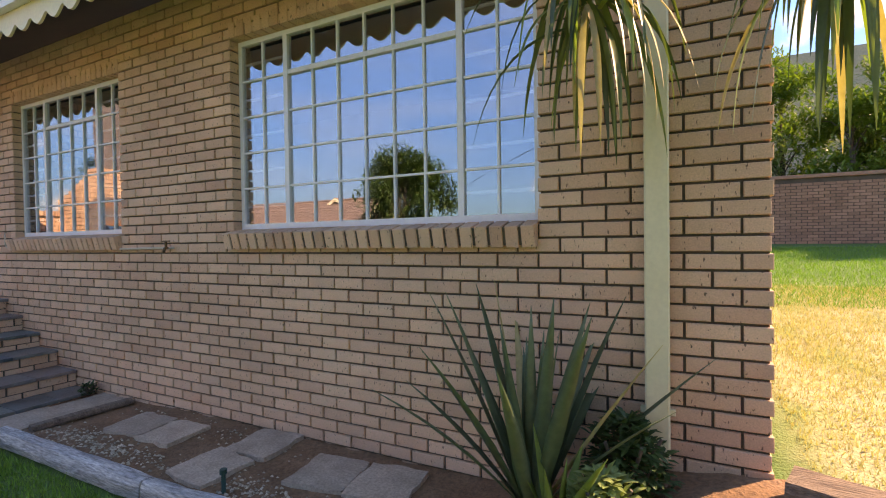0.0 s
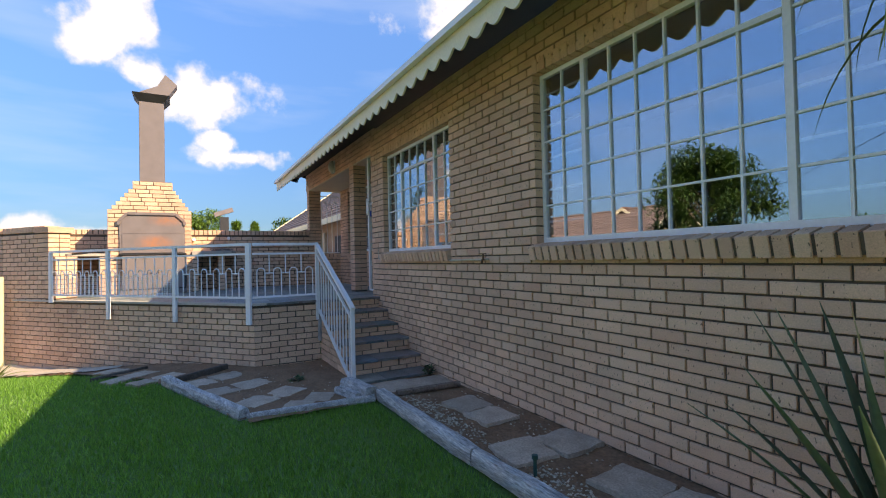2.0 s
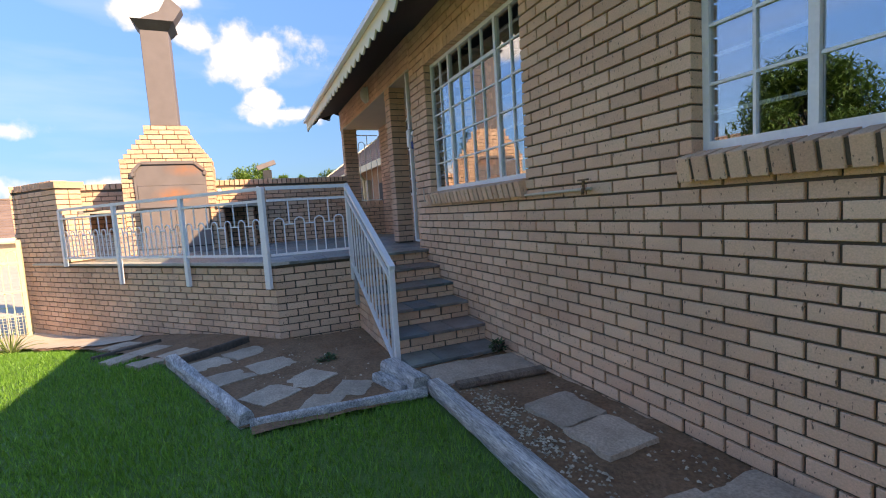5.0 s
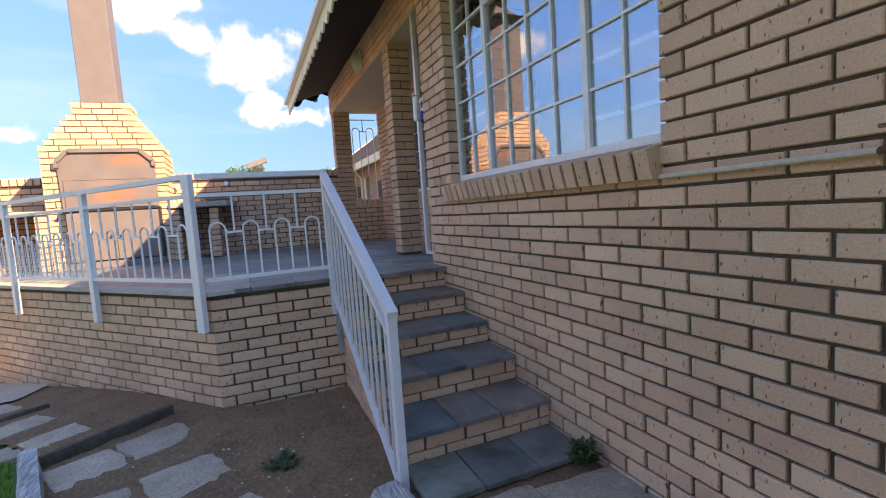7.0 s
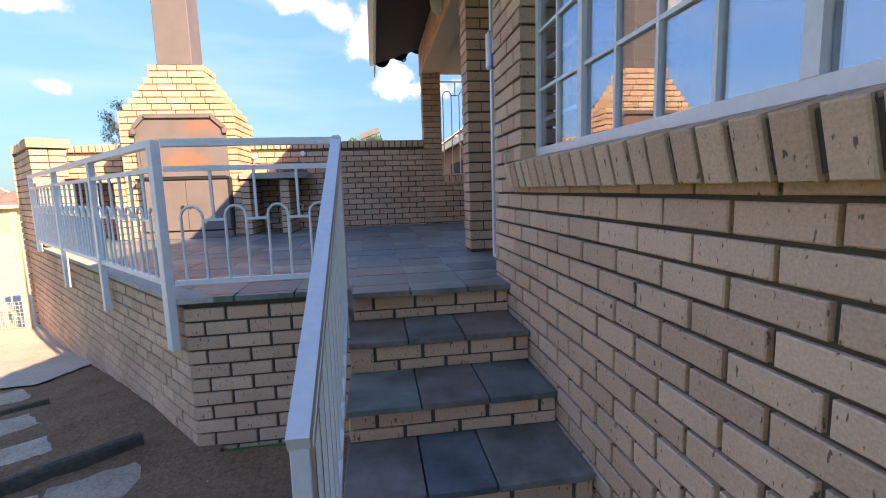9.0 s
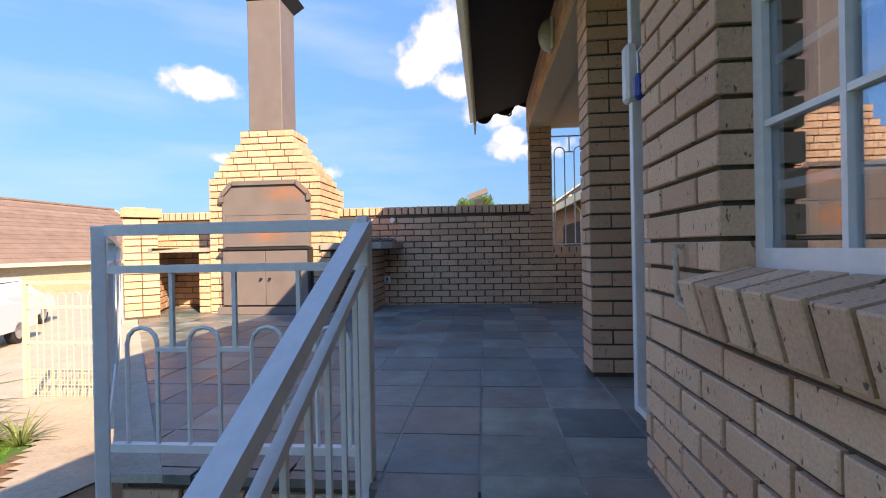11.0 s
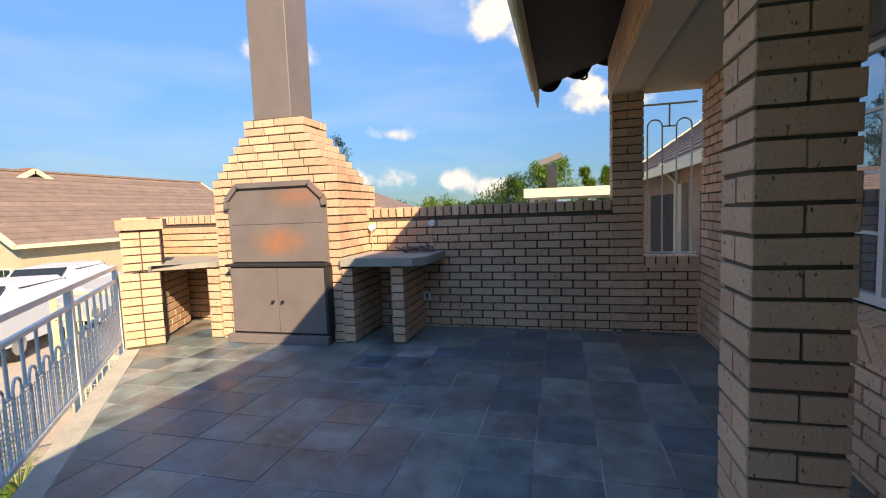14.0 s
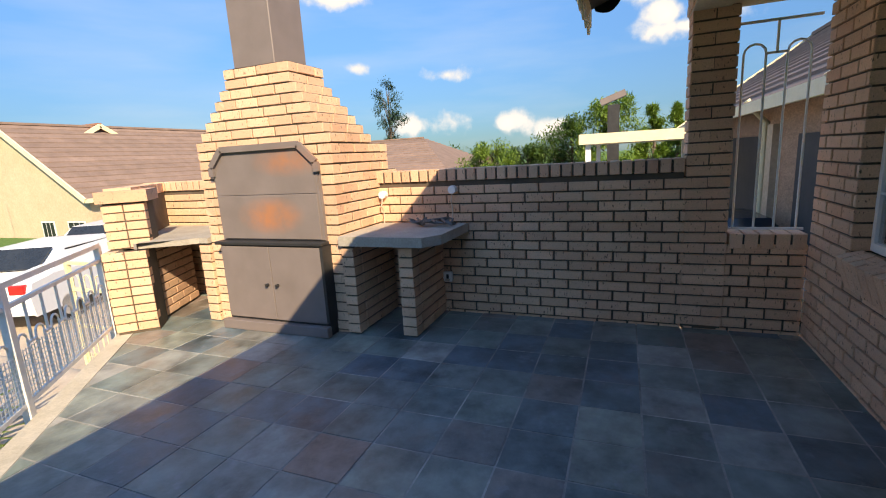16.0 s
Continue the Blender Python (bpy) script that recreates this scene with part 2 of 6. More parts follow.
M_RUBBER = grain_mat("black_rubber", (0.02, 0.02, 0.02), (0.03, 0.03, 0.03), 9, 60, 0.85, 0.1)
M_ALLOY = grain_mat("silver_alloy", (0.55, 0.56, 0.58), (0.62, 0.63, 0.65), 9, 60, 0.3, 0.0, metal=0.9)
M_TAIL = grain_mat("red_lamp_lens", (0.45, 0.02, 0.02), (0.55, 0.03, 0.03), 9, 60, 0.2, 0.0)
M_CARGLASS = grain_mat("tinted_car_glass", (0.02, 0.025, 0.03), (0.03, 0.035, 0.04), 3, 20, 0.06, 0.0)
M_GREENPL = grain_mat("dark_green_plastic", (0.01, 0.06, 0.05), (0.015, 0.08, 0.07), 9, 60, 0.5, 0.0)


def steel_material():
    m, nt, b = mat_base("heat_stained_grey_steel", 0.55)
    col = mix_col(nt, ramp(nt, noise_tex(nt, 4, 4), 0.3, 0.7), (0.165, 0.135, 0.125), (0.20, 0.165, 0.155))
    # rust bloom over the middle of the hood
    pos = nt.nodes.new("ShaderNodeNewGeometry").outputs["Position"]
    def blob(y, z, ry, rz):
        s = nt.nodes.new("ShaderNodeSeparateXYZ")
        nt.links.new(pos, s.inputs[0])
        a = math_node(nt, "DIVIDE", math_node(nt, "SUBTRACT", s.outputs[1], y), ry)
        c = math_node(nt, "DIVIDE", math_node(nt, "SUBTRACT", s.outputs[2], z), rz)
        d = math_node(nt, "SQRT", math_node(nt, "ADD", math_node(nt, "MULTIPLY", a, a), math_node(nt, "MULTIPLY", c, c)))
        return math_node(nt, "SUBTRACT", 1.0, d, clamp=True)
    rust = math_node(nt, "ADD", blob(-0.55, 1.86, 0.36, 0.17), math_node(nt, "MULTIPLY", blob(-0.32, 2.29, 0.4, 0.13), 0.7))
    rust = math_node(nt, "MULTIPLY", rust, ramp(nt, noise_tex(nt, 9, 5), 0.3, 0.65, 0.4, 1.5), clamp=True)
    col = mix_col(nt, math_node(nt, "MULTIPLY", rust, 0.75), col, (0.42, 0.155, 0.055))
    nt.links.new(col, b.inputs["Base Color"])
    bump(nt, b, noise_tex(nt, 60, 3), 0.08, 0.002)
    return m


M_STEEL = steel_material()


def slate_material():
    m, nt, b = mat_base("multicolour_slate", 0.55)
    r = piece_random(nt)
    cr = nt.nodes.new("ShaderNodeValToRGB")
    e = cr.color_ramp.elements
    e[0].position, e[0].color = 0.0, (0.075, 0.105, 0.12, 1)
    e[1].position, e[1].color = 1.0, (0.25, 0.25, 0.235, 1)
    for p, c in ((0.18, (0.15, 0.185, 0.165, 1)), (0.36, (0.075, 0.11, 0.135, 1)), (0.52, (0.19, 0.21, 0.18, 1)), (0.66, (0.11, 0.14, 0.135, 1)), (0.8, (0.20, 0.15, 0.13, 1)), (0.9, (0.13, 0.16, 0.15, 1))):
        k = e.new(p)
        k.color = c
    nt.links.new(r, cr.inputs[0])
    cloudy = noise_tex(nt, 5.0, 5, 0.62)
    col = mix_col(nt, 0.8, cr.outputs[0], mix_col(nt, 1.0, cr.outputs[0], ramp_rgb(nt, cloudy, 0.3, 0.7, 0.4, 1.9), "MULTIPLY"))
    col = mix_col(nt, ramp(nt, noise_tex(nt, 3.1, 4, 0.6), 0.58, 0.78, 0, 0.5), col, (0.20, 0.135, 0.11))
    col = mix_col(nt, ramp(nt, noise_tex(nt, 8.0, 6, 0.7), 0.57, 0.72, 0, 0.45), col, (0.27, 0.29, 0.32))
    nt.links.new(col, b.inputs["Base Color"])
    nt.links.new(ramp(nt, cloudy, 0.3, 0.7, 0.28, 0.52), b.inputs["Roughness"])
    bump(nt, b, noise_tex(nt, 16.0, 6, 0.65), 0.4, 0.01)
    return m


M_SLATE = slate_material()
M_GROUT = grain_mat("pale_grout", (0.15, 0.15, 0.142), (0.46, 0.45, 0.42), 3, 60, 0.95, 0.3)


def leaf_material(name, c1, c2, trans=0.35, rough=0.5):
    m, nt, b = mat_base(name, rough)
    r = nt.nodes.new("ShaderNodeNewGeometry").outputs["Random Per Island"]
    col = mix_col(nt, r, c1, c2)
    col = mix_col(nt, 0.3, col, mix_col(nt, 1.0, col, ramp_rgb(nt, noise_tex(nt, 25, 3), 0.3, 0.7, 0.5, 1.5), "MULTIPLY"))
    nt.links.new(col, b.inputs["Base Color"])
    tr = nt.nodes.new("ShaderNodeBsdfTranslucent")
    nt.links.new(mix_col(nt, 1.0, col, (1.3, 1.4, 0.7), "MULTIPLY"), tr.inputs["Color"])
    mx = nt.nodes.new("ShaderNodeMixShader")
    mx.inputs[0].default_value = trans
    nt.links.new(b.outputs[0], mx.inputs[1])
    nt.links.new(tr.outputs[0], mx.inputs[2])
    nt.links.new(mx.outputs[0], nt.nodes["Material Output"].inputs["Surface"])
    return m


M_GRASS = leaf_material("green_lawn_blades", (0.08, 0.21, 0.028), (0.17, 0.36, 0.055), 0.3)
M_DRYGRASS = leaf_material("dry_lawn_blades", (0.33, 0.31, 0.13), (0.50, 0.45, 0.26), 0.3)
M_FLAX = leaf_material("dark_flax_leaf", (0.075, 0.12, 0.06), (0.16, 0.21, 0.11), 0.2, 0.4)
M_YUCCA = leaf_material("bright_yucca_leaf", (0.13, 0.21, 0.04), (0.25, 0.33, 0.08), 0.35, 0.45)
M_DRACAENA = leaf_material("mixed_hanging_leaf", (0.045, 0.075, 0.03), (0.16, 0.20, 0.05), 0.3, 0.4)
M_DRYLEAF = leaf_material("dry_straw_leaf", (0.33, 0.24, 0.11), (0.5, 0.40, 0.2), 0.3, 0.7)
M_SHRUB = leaf_material("dark_shrub_leaf", (0.03, 0.065, 0.02), (0.06, 0.12, 0.035), 0.25)
M_SHRUB_PALE = leaf_material("pale_green_shrub_leaf", (0.16, 0.22, 0.06), (0.28, 0.34, 0.13), 0.3)
M_TREE = leaf_material("tree_leaf", (0.04, 0.085, 0.02), (0.09, 0.16, 0.035), 0.3)
M_TREE_B = leaf_material("bright_tree_leaf", (0.10, 0.18, 0.03), (0.20, 0.29, 0.05), 0.3)
M_CONIFER = leaf_material("blue_grey_conifer_leaf", (0.035, 0.07, 0.05), (0.06, 0.11, 0.08), 0.15)


def ground_material():
    m, nt, b = mat_base("lawn_ground", 0.95)
    pos = nt.nodes.new("ShaderNodeNewGeometry").outputs["Position"]
    s = nt.nodes.new("ShaderNodeSeparateXYZ")
    nt.links.new(pos, s.inputs[0])
    green = mix_col(nt, noise_tex(nt, 5, 5), (0.05, 0.12, 0.02), (0.10, 0.20, 0.04))
    dry = mix_col(nt, ramp(nt, noise_tex(nt, 1.6, 5, 0.65), 0.35, 0.65), (0.48, 0.41, 0.25), (0.24, 0.28, 0.09))
    # dry patch of lawn beside the gable end, green again farther up
    fx = ramp(nt, s.outputs[0], 0.3, 0.6)
    fy = math_node(nt, "MULTIPLY", ramp(nt, s.outputs[1], 1.9, 2.6), ramp(nt, s.outputs[1], 9.0, 6.0))
    col = mix_col(nt, math_node(nt, "MULTIPLY", fx, fy, clamp=True), green, dry)
    nt.links.new(col, b.inputs["Base Color"])
    bump(nt, b, noise_tex(nt, 60, 4), 0.8, 0.02)
    return m


M_GROUND = ground_material()


def glass_material():
    m, nt, b = mat_base("window_glass", 0.0)
    nt.nodes.remove(b)
    tr = nt.nodes.new("ShaderNodeBsdfTransparent")
    tr.inputs[0].default_value = (0.88, 0.91, 0.92, 1)
    gl = nt.nodes.new("ShaderNodeBsdfGlossy")
    gl.inputs["Roughness"].default_value = 0.004
    gl.inputs["Color"].default_value = (0.86, 0.90, 0.95, 1)
    n = noise_tex(nt, 2.2, 2, 0.4)
    bp = nt.nodes.new("ShaderNodeBump")
    bp.inputs["Strength"].default_value = 0.05
    bp.inputs["Distance"].default_value = 0.01
    nt.links.new(n, bp.inputs["Height"])
    nt.links.new(bp.outputs[0], gl.inputs["Normal"])
    mx = nt.nodes.new("ShaderNodeMixShader")
    mx.inputs[0].default_value = 0.33
    nt.links.new(tr.outputs[0], mx.inputs[1])
    nt.links.new(gl.outputs[0], mx.inputs[2])
    nt.links.new(mx.outputs[0], nt.nodes["Material Output"].inputs["Surface"])
    return m


M_GLASS = glass_material()

# ---- mesh tools ----


def mesh_of(name, verts, faces, mat, smooth=False):
    me = bpy.data.meshes.new(name)
    me.from_pydata(verts, [], faces)
    me.materials.append(mat)
    if smooth:
        for p in me.polygons:
            p.use_smooth = True
    me.update()
    return me


def part(name, bm, mat, parent, label=""):
    me = bpy.data.meshes.new(name)
    bmesh.ops.recalc_face_normals(bm, faces=bm.faces)
    bm.to_mesh(me)
    bm.free()
    me.materials.append(mat)
    ob = new(name, me)
    ob.parent = parent
    if label:
        ob["label"] = label
    return ob


def thing(name, label, category, at=(0, 0, 0), group="", kind=""):
    ob = new(name)
    ob.location = at
    ob.empty_display_size = 0.1
    return tagged(ob, label, category, group, kind)


def box(bm, x0, x1, y0, y1, z0, z1, m=None, bev=0.0):
    g = bmesh.ops.create_cube(bm, size=1.0)["verts"]
    for v in g:
        v.co = Vector((x0 + (v.co.x + 0.5) * (x1 - x0), y0 + (v.co.y + 0.5) * (y1 - y0), z0 + (v.co.z + 0.5) * (z1 - z0)))
    if bev:
        es = list({e for v in g for e in v.link_edges})
        r = bmesh.ops.bevel(bm, geom=es, offset=bev, segments=1, affect="EDGES")
        g = list({v for f in r["faces"] for v in f.verts} | {v for v in g if v.is_valid})
    if m is not None:
        for v in g:
            v.co = m @ v.co
    return g


def boxed(x0, x1, y0, y1, z0, z1, bev=0.0, m=None):
    bm = bmesh.new()
    box(bm, x0, x1, y0, y1, z0, z1, m, bev)
    return bm


def bar(bm, a, b, w, h=None, up=(0, 0, 1)):
    """A square bar from a to b."""
    a, b = Vector(a), Vector(b)
    h = h or w
    d = (b - a).normalized()
    side = d.cross(Vector(up))
    if side.length < 1e-4:
        side = Vector((1, 0, 0))
    side.normalize()
    top = side.cross(d).normalized()
    vs = []
    for p in (a, b):
        for i, j in ((-1, -1), (1, -1), (1, 1), (-1, 1)):
            vs.append(bm.verts.new(p + side * (i * w / 2) + top * (j * h / 2)))
    for f in ((0, 1, 2, 3), (7, 6, 5, 4), (0, 4, 5, 1), (1, 5, 6, 2), (2, 6, 7, 3), (3, 7, 4, 0)):
        bm.faces.new([vs[i] for i in f])


def tube(bm, pts, r, n=6, taper=None):
    pts = [Vector(p) for p in pts]
    rings = []
    for i, p in enumerate(pts):
        d = (pts[min(i + 1, len(pts) - 1)] - pts[max(i - 1, 0)]).normalized()
        s = d.cross(Vector((0.13, 0.31, 0.94)))
        if s.length < 1e-3:
            s = d.cross(Vector((1, 0, 0)))
        s.normalize()
        t = s.cross(d)
        rr = r * (taper[i] if taper else 1)
        rings.append([bm.verts.new(p + s * (rr * math.cos(2 * math.pi * k / n)) + t * (rr * math.sin(2 * math.pi * k / n))) for k in range(n)])
    for a, b in zip(rings, rings[1:]):
        for k in range(n):
            bm.faces.new((a[k], a[(k + 1) % n], b[(k + 1) % n], b[k]))
    bm.faces.new(rings[0])
    bm.faces.new(list(reversed(rings[-1])))


def prism(bm, poly, z0, z1):
    """A flat polygon drawn out from z0 to z1; z may be a function of the corner."""
    lo = [bm.verts.new((x, y, z0)) for x, y in poly]
    hi = [bm.verts.new((x, y, z1)) for x, y in poly]
    bm.faces.new(list(reversed(lo)))
    bm.faces.new(hi)
    n = len(poly)
    for i in range(n):
        bm.faces.new((lo[i], lo[(i + 1) % n], hi[(i + 1) % n], hi[i]))


# ---- brickwork ----
PITCH, BRICK_L, BRICK_H, JOINT = 0.0795, 0.2140, 0.0672, 0.0125
BED = 0.0255       # height of the lowest bed joint
brick_cache = {}
rng = random.Random(4)


def brick_block(length, height, depth):
    """Corners and faces of one brick, face outward along -y at y = 0, with a worn arris."""
    c = 0.0035
    l, h = length / 2, height / 2
    v = [(-l, depth, -h), (l, depth, -h), (l, depth, h), (-l, depth, h), (-l, c, -h), (l, c, -h), (l, c, h), (-l, c, h),
         (-l + c, 0, -h + c), (l - c, 0, -h + c), (l - c, 0, h - c), (-l + c, 0, h - c)]
    f = [(8, 9, 10, 11), (4, 5, 9, 8), (5, 6, 10, 9), (6, 7, 11, 10), (7, 4, 8, 11), (0, 1, 5, 4), (1, 2, 6, 5), (2, 3, 7, 6), (3, 0, 4, 7), (3, 2, 1, 0)]
    return v, f


def brick_mesh(length, height, depth, mat):
    key = (round(length, 2), round(height, 3), round(depth, 3), mat.name)
    if key not in brick_cache:
        v, f = brick_block(key[0], key[1], key[2])
        brick_cache[key] = mesh_of("brick", v, f, mat)
    return brick_cache[key]


class Bricklayer:
    """Collects bricks; the first ones inside the chosen stretch become objects of their own, the rest one joined part."""

    def __init__(self, parent, mat, most=300):
        self.parent, self.mat, self.most, self.count = parent, mat, most, 0
        self.v, self.f = [], []

    def lay(self, m, length, height, depth, own=True):
        m = m @ pose(0, rng.uniform(-0.0022, 0.0022), rng.uniform(-0.001, 0.001), rng.uniform(-0.4, 0.4), rng.uniform(-0.4, 0.4), rng.uniform(-0.5, 0.5))
        if own and self.count < self.most:
            ob = new("brick", brick_mesh(length, height, depth, self.mat))
            ob.parent = self.parent
            ob.matrix_basis = m
            self.count += 1
        else:
            v, f = brick_block(length, height, depth)
            n = len(self.v)
            self.v += [tuple(m @ Vector(p)) for p in v]
            self.f += [tuple(i + n for i in q) for q in f]

    def done(self):
        if self.v:
            ob = new("brickwork", mesh_of("brickwork", self.v, self.f, self.mat))
            ob.parent = self.parent
            ob["kind"] = "stuff"


def wall_pose(p0, p1):
    d = Vector((p1[0] - p0[0], p1[1] - p0[1], 0))
    return Matrix.Translation((p0[0], p0[1], 0)) @ Matrix.Rotation(math.atan2(d.y, d.x), 4, "Z"), d.length


brick_jobs = []


def brick_wall(parent, p0, p1, z0, z1, holes=(), thick=0.22, own=None, top=None, depth=0.10, core=True, phase=0.0, ends=(0.014, 0.014)):
    """A wall whose bricks face the right-hand side of the way from p0 to p1. holes: (u0, u1, z0, z1) along it.
    own: (u0, u1) in which bricks are single objects. The mortar core stands back behind the faces."""
    m, length = wall_pose(p0, p1)
    grown = [(h[0] - 0.014, h[1] + 0.014, h[2] - 0.008, h[3] + 0.008) for h in holes]
    if core:
        us = sorted({0.0 + ends[0], length - ends[1], *[h[0] for h in grown], *[h[1] for h in grown]})
        zs = sorted({z0, z1, *[h[2] for h in grown], *[h[3] for h in grown]})
        bm = bmesh.new()
        for a, b in zip(us, us[1:]):
            for c, d in zip(zs, zs[1:]):
                mu, mz = (a + b) / 2, (c + d) / 2
                if not any(h[0] < mu < h[1] and h[2] < mz < h[3] for h in grown) and z0 <= mz <= z1:
                    box(bm, a, b, 0.017, thick, c, d, m)
        part("mortar", bm, M_MORTAR, parent)
    brick_jobs.append((parent, m, length, z0, z1, tuple(holes), own, depth, phase))


def lay_all():
    """All wall bricks, last of all."""
    layers = {}
    for parent, m, length, z0, z1, holes, own, depth, phase in brick_jobs:
        layer = layers.setdefault(parent, Bricklayer(parent, M_BRICK))
        k0 = int(math.floor((z0 - BED) / PITCH + 0.5))
        k1 = int(math.floor((z1 - BED) / PITCH + 0.5))
        for k in range(k0, k1):
            zc = BED + (k + 0.5) * PITCH
            free = [(0.0, length)]
            for h in holes:
                if h[2] < zc < h[3]:
                    nxt = []
                    for a, b in free:
                        if h[0] > a:
                            nxt.append((a, min(b, h[0])))
                        if h[1] < b:
                            nxt.append((max(a, h[1]), b))
                    free = [(a, b) for a, b in nxt if b - a > 0.02]
            step = BRICK_L + JOINT
            off = (k % 2) * step / 2 + phase
            for a, b in free:
                u = math.floor((a - off) / step) * step + off
                while u < b:
                    s, e = max(a, u), min(b, u + BRICK_L)
                    if e - s > 0.025:
                        mine = own is not None and own[0] <= (s + e) / 2 <= own[1]
                        layer.lay(m @ Matrix.Translation(((s + e) / 2, 0, zc)), e - s, BRICK_H, depth, mine)
                    u += step
    for layer in layers.values():
        layer.done()


def brick_row(parent, p0, p1, z, height, out, tilt=0.0, width=0.0745, mat=None, depth=0.11):
    """A rowlock course along p0 to p1 (bricks on edge), standing out from the face by out."""
    m, length = wall_pose(p0, p1)
    n = max(1, round(length / (width + JOINT)))
    w = length / n - JOINT
    layer = Bricklayer(parent, M_BRICK)
    for i in range(n):
        u = (i + 0.5) * length / n
        layer.lay(m @ Matrix.Translation((u, -out, z + height / 2)) @ Matrix.Rotation(radians(tilt), 4, "X"), w, height, depth)
    bm = bmesh.new()
    box(bm, 0.012, length - 0.012, 0.012, depth - 0.004, -height / 2 + 0.01, height / 2 - 0.01, m @ Matrix.Translation((0, -out, z + height / 2)) @ Matrix.Rotation(radians(tilt), 4, "X"))
    part("mortar", bm, M_MORTAR, parent)


def brick_pier(parent, x0, x1, y0, y1, z0, z1, flip=0):
    """A free-standing pier laid course by course in alternating pairs."""
    layer = Bricklayer(parent, M_BRICK)
    k0, k1 = int(math.floor((z0 - BED) / PITCH + 0.5)), int(math.floor((z1 - BED) / PITCH + 0.5))
    bm = bmesh.new()
    box(bm, x0 + 0.011, x1 - 0.011, y0 + 0.011, y1 - 0.011, z0, z1)
    part("mortar", bm, M_MORTAR, parent)
    for k in range(k0, k1):
        zc = BED + (k + 0.5) * PITCH
        lx, ly = x1 - x0, y1 - y0
        if (k + flip) % 2:
            nx = max(1, round(lx / 0.233))
            for i in range(nx):
                w = lx / nx - (JOINT if nx > 1 else 0)
                cx = x0 + (i + 0.5) * lx / nx
                layer.lay(Matrix.Translation((cx, y0, zc)), w, BRICK_H, ly / 2 - 0.004)
                layer.lay(Matrix.Translation((cx, y1, zc)) @ Matrix.Rotation(math.pi, 4, "Z"), w, BRICK_H, ly / 2 - 0.004)
        else:
            ny = max(1, round(ly / 0.233))
            for i in range(ny):
                w = ly / ny - (JOINT if ny > 1 else 0)
                cy = y0 + (i + 0.5) * ly / ny
                layer.lay(Matrix.Translation((x1, cy, zc)) @ Matrix.Rotation(math.pi / 2, 4, "Z"), w, BRICK_H, lx / 2 - 0.004)
                layer.lay(Matrix.Translation((x0, cy, zc)) @ Matrix.Rotation(-math.pi / 2, 4, "Z"), w, BRICK_H, lx / 2 - 0.004)
    layer.done()


def smooth01(a, b, x):
    t = min(1.0, max(0.0, (x - a) / (b - a)))
    return t * t * (3 - 2 * t)

# ---- large structure ----
W = 2.507          # face of the long house wall
WP = 2.56          # face of the porch pillar, column and beam
DECK = 0.88        # top of the slate terrace
EAVE = 3.43        # top of the house walls
LINTEL = 3.126     # underside of the porch beam
A_PT = Vector((-6.77, 0.755, 0))
DIAG = Vector((-0.771, -0.637, 0)).normalized()


def on_diag(s, inward=0.0):
    p = A_PT + DIAG * s + Vector((DIAG.y, -DIAG.x, 0)) * inward
    return (p.x, p.y)


def ground_z(x, y):
    z = -0.32 * smooth01(-7.2, -10.5, x) - 0.5 * smooth01(-11.0, -11.8, x)
    z += 0.38 * smooth01(-1.3, 0.4, x) * smooth01(0.6, 2.4, y)
    z += max(0.0, y - 2.5) * 0.068 * smooth01(-0.6, 0.3, x)
    return z


def ground():
    xs = np.unique(np.concatenate([np.linspace(-400, -30, 10), np.linspace(-30, -12, 10), np.linspace(-12, 4, 81), np.linspace(4, 30, 10), np.linspace(30, 400, 8)]))
    ys = np.unique(np.concatenate([np.linspace(-400, -30, 9), np.linspace(-30, -6, 10), np.linspace(-6, 4, 51), np.linspace(4, 20, 17), np.linspace(20, 400, 8)]))
    v = [(x, y, ground_z(x, min(y, 30)) + 0.012 * noise.noise((x * 1.3, y * 1.3, 0))) for y in ys for x in xs]
    n = len(xs)
    f = [(j * n + i, j * n + i + 1, (j + 1) * n + i + 1, (j + 1) * n + i) for j in range(len(ys) - 1) for i in range(n - 1)]
    tagged(new("ground", mesh_of("ground", v, f, M_GROUND, True)), "lawn and earth rising gently beside the house", "ground", kind="structure")


ground()

# long house wall with two windows
WALL_X0, WALL_X1 = -6.90, 0.28
wall_south = thing("wall_south", "long buff face-brick house wall with raked joints", "wall", kind="structure")
BIG = (-3.045, -0.742, BED + 19 * PITCH, BED + 37 * PITCH)
SMALL = (-6.411, -4.47, BED + 19 * PITCH, BED + 37 * PITCH)
holes = [(w[0] - WALL_X0, w[1] - WALL_X0, w[2], w[3]) for w in (BIG, SMALL)]
brick_wall(wall_south, (WALL_X0, W), (WALL_X1, W), 0.0, EAVE, holes, own=(0.0, 4.4), phase=0.0485)
# returns of the wall: the end by the porch and the gable end
wall_end = thing("wall_porch_end", "brick end of the house wall beside the porch gate", "wall", kind="structure")
brick_wall(wall_end, (WALL_X0, W + 0.24), (WALL_X0, W + 0.10), DECK - 0.02, 3.13, thick=0.05, core=False, depth=0.05)
gable = thing("wall_gable_end", "buff brick gable end of the house", "wall", kind="structure")
brick_wall(gable, (WALL_X1, W + 0.1), (WALL_X1, 9.5), 0.2, EAVE, thick=0.2)

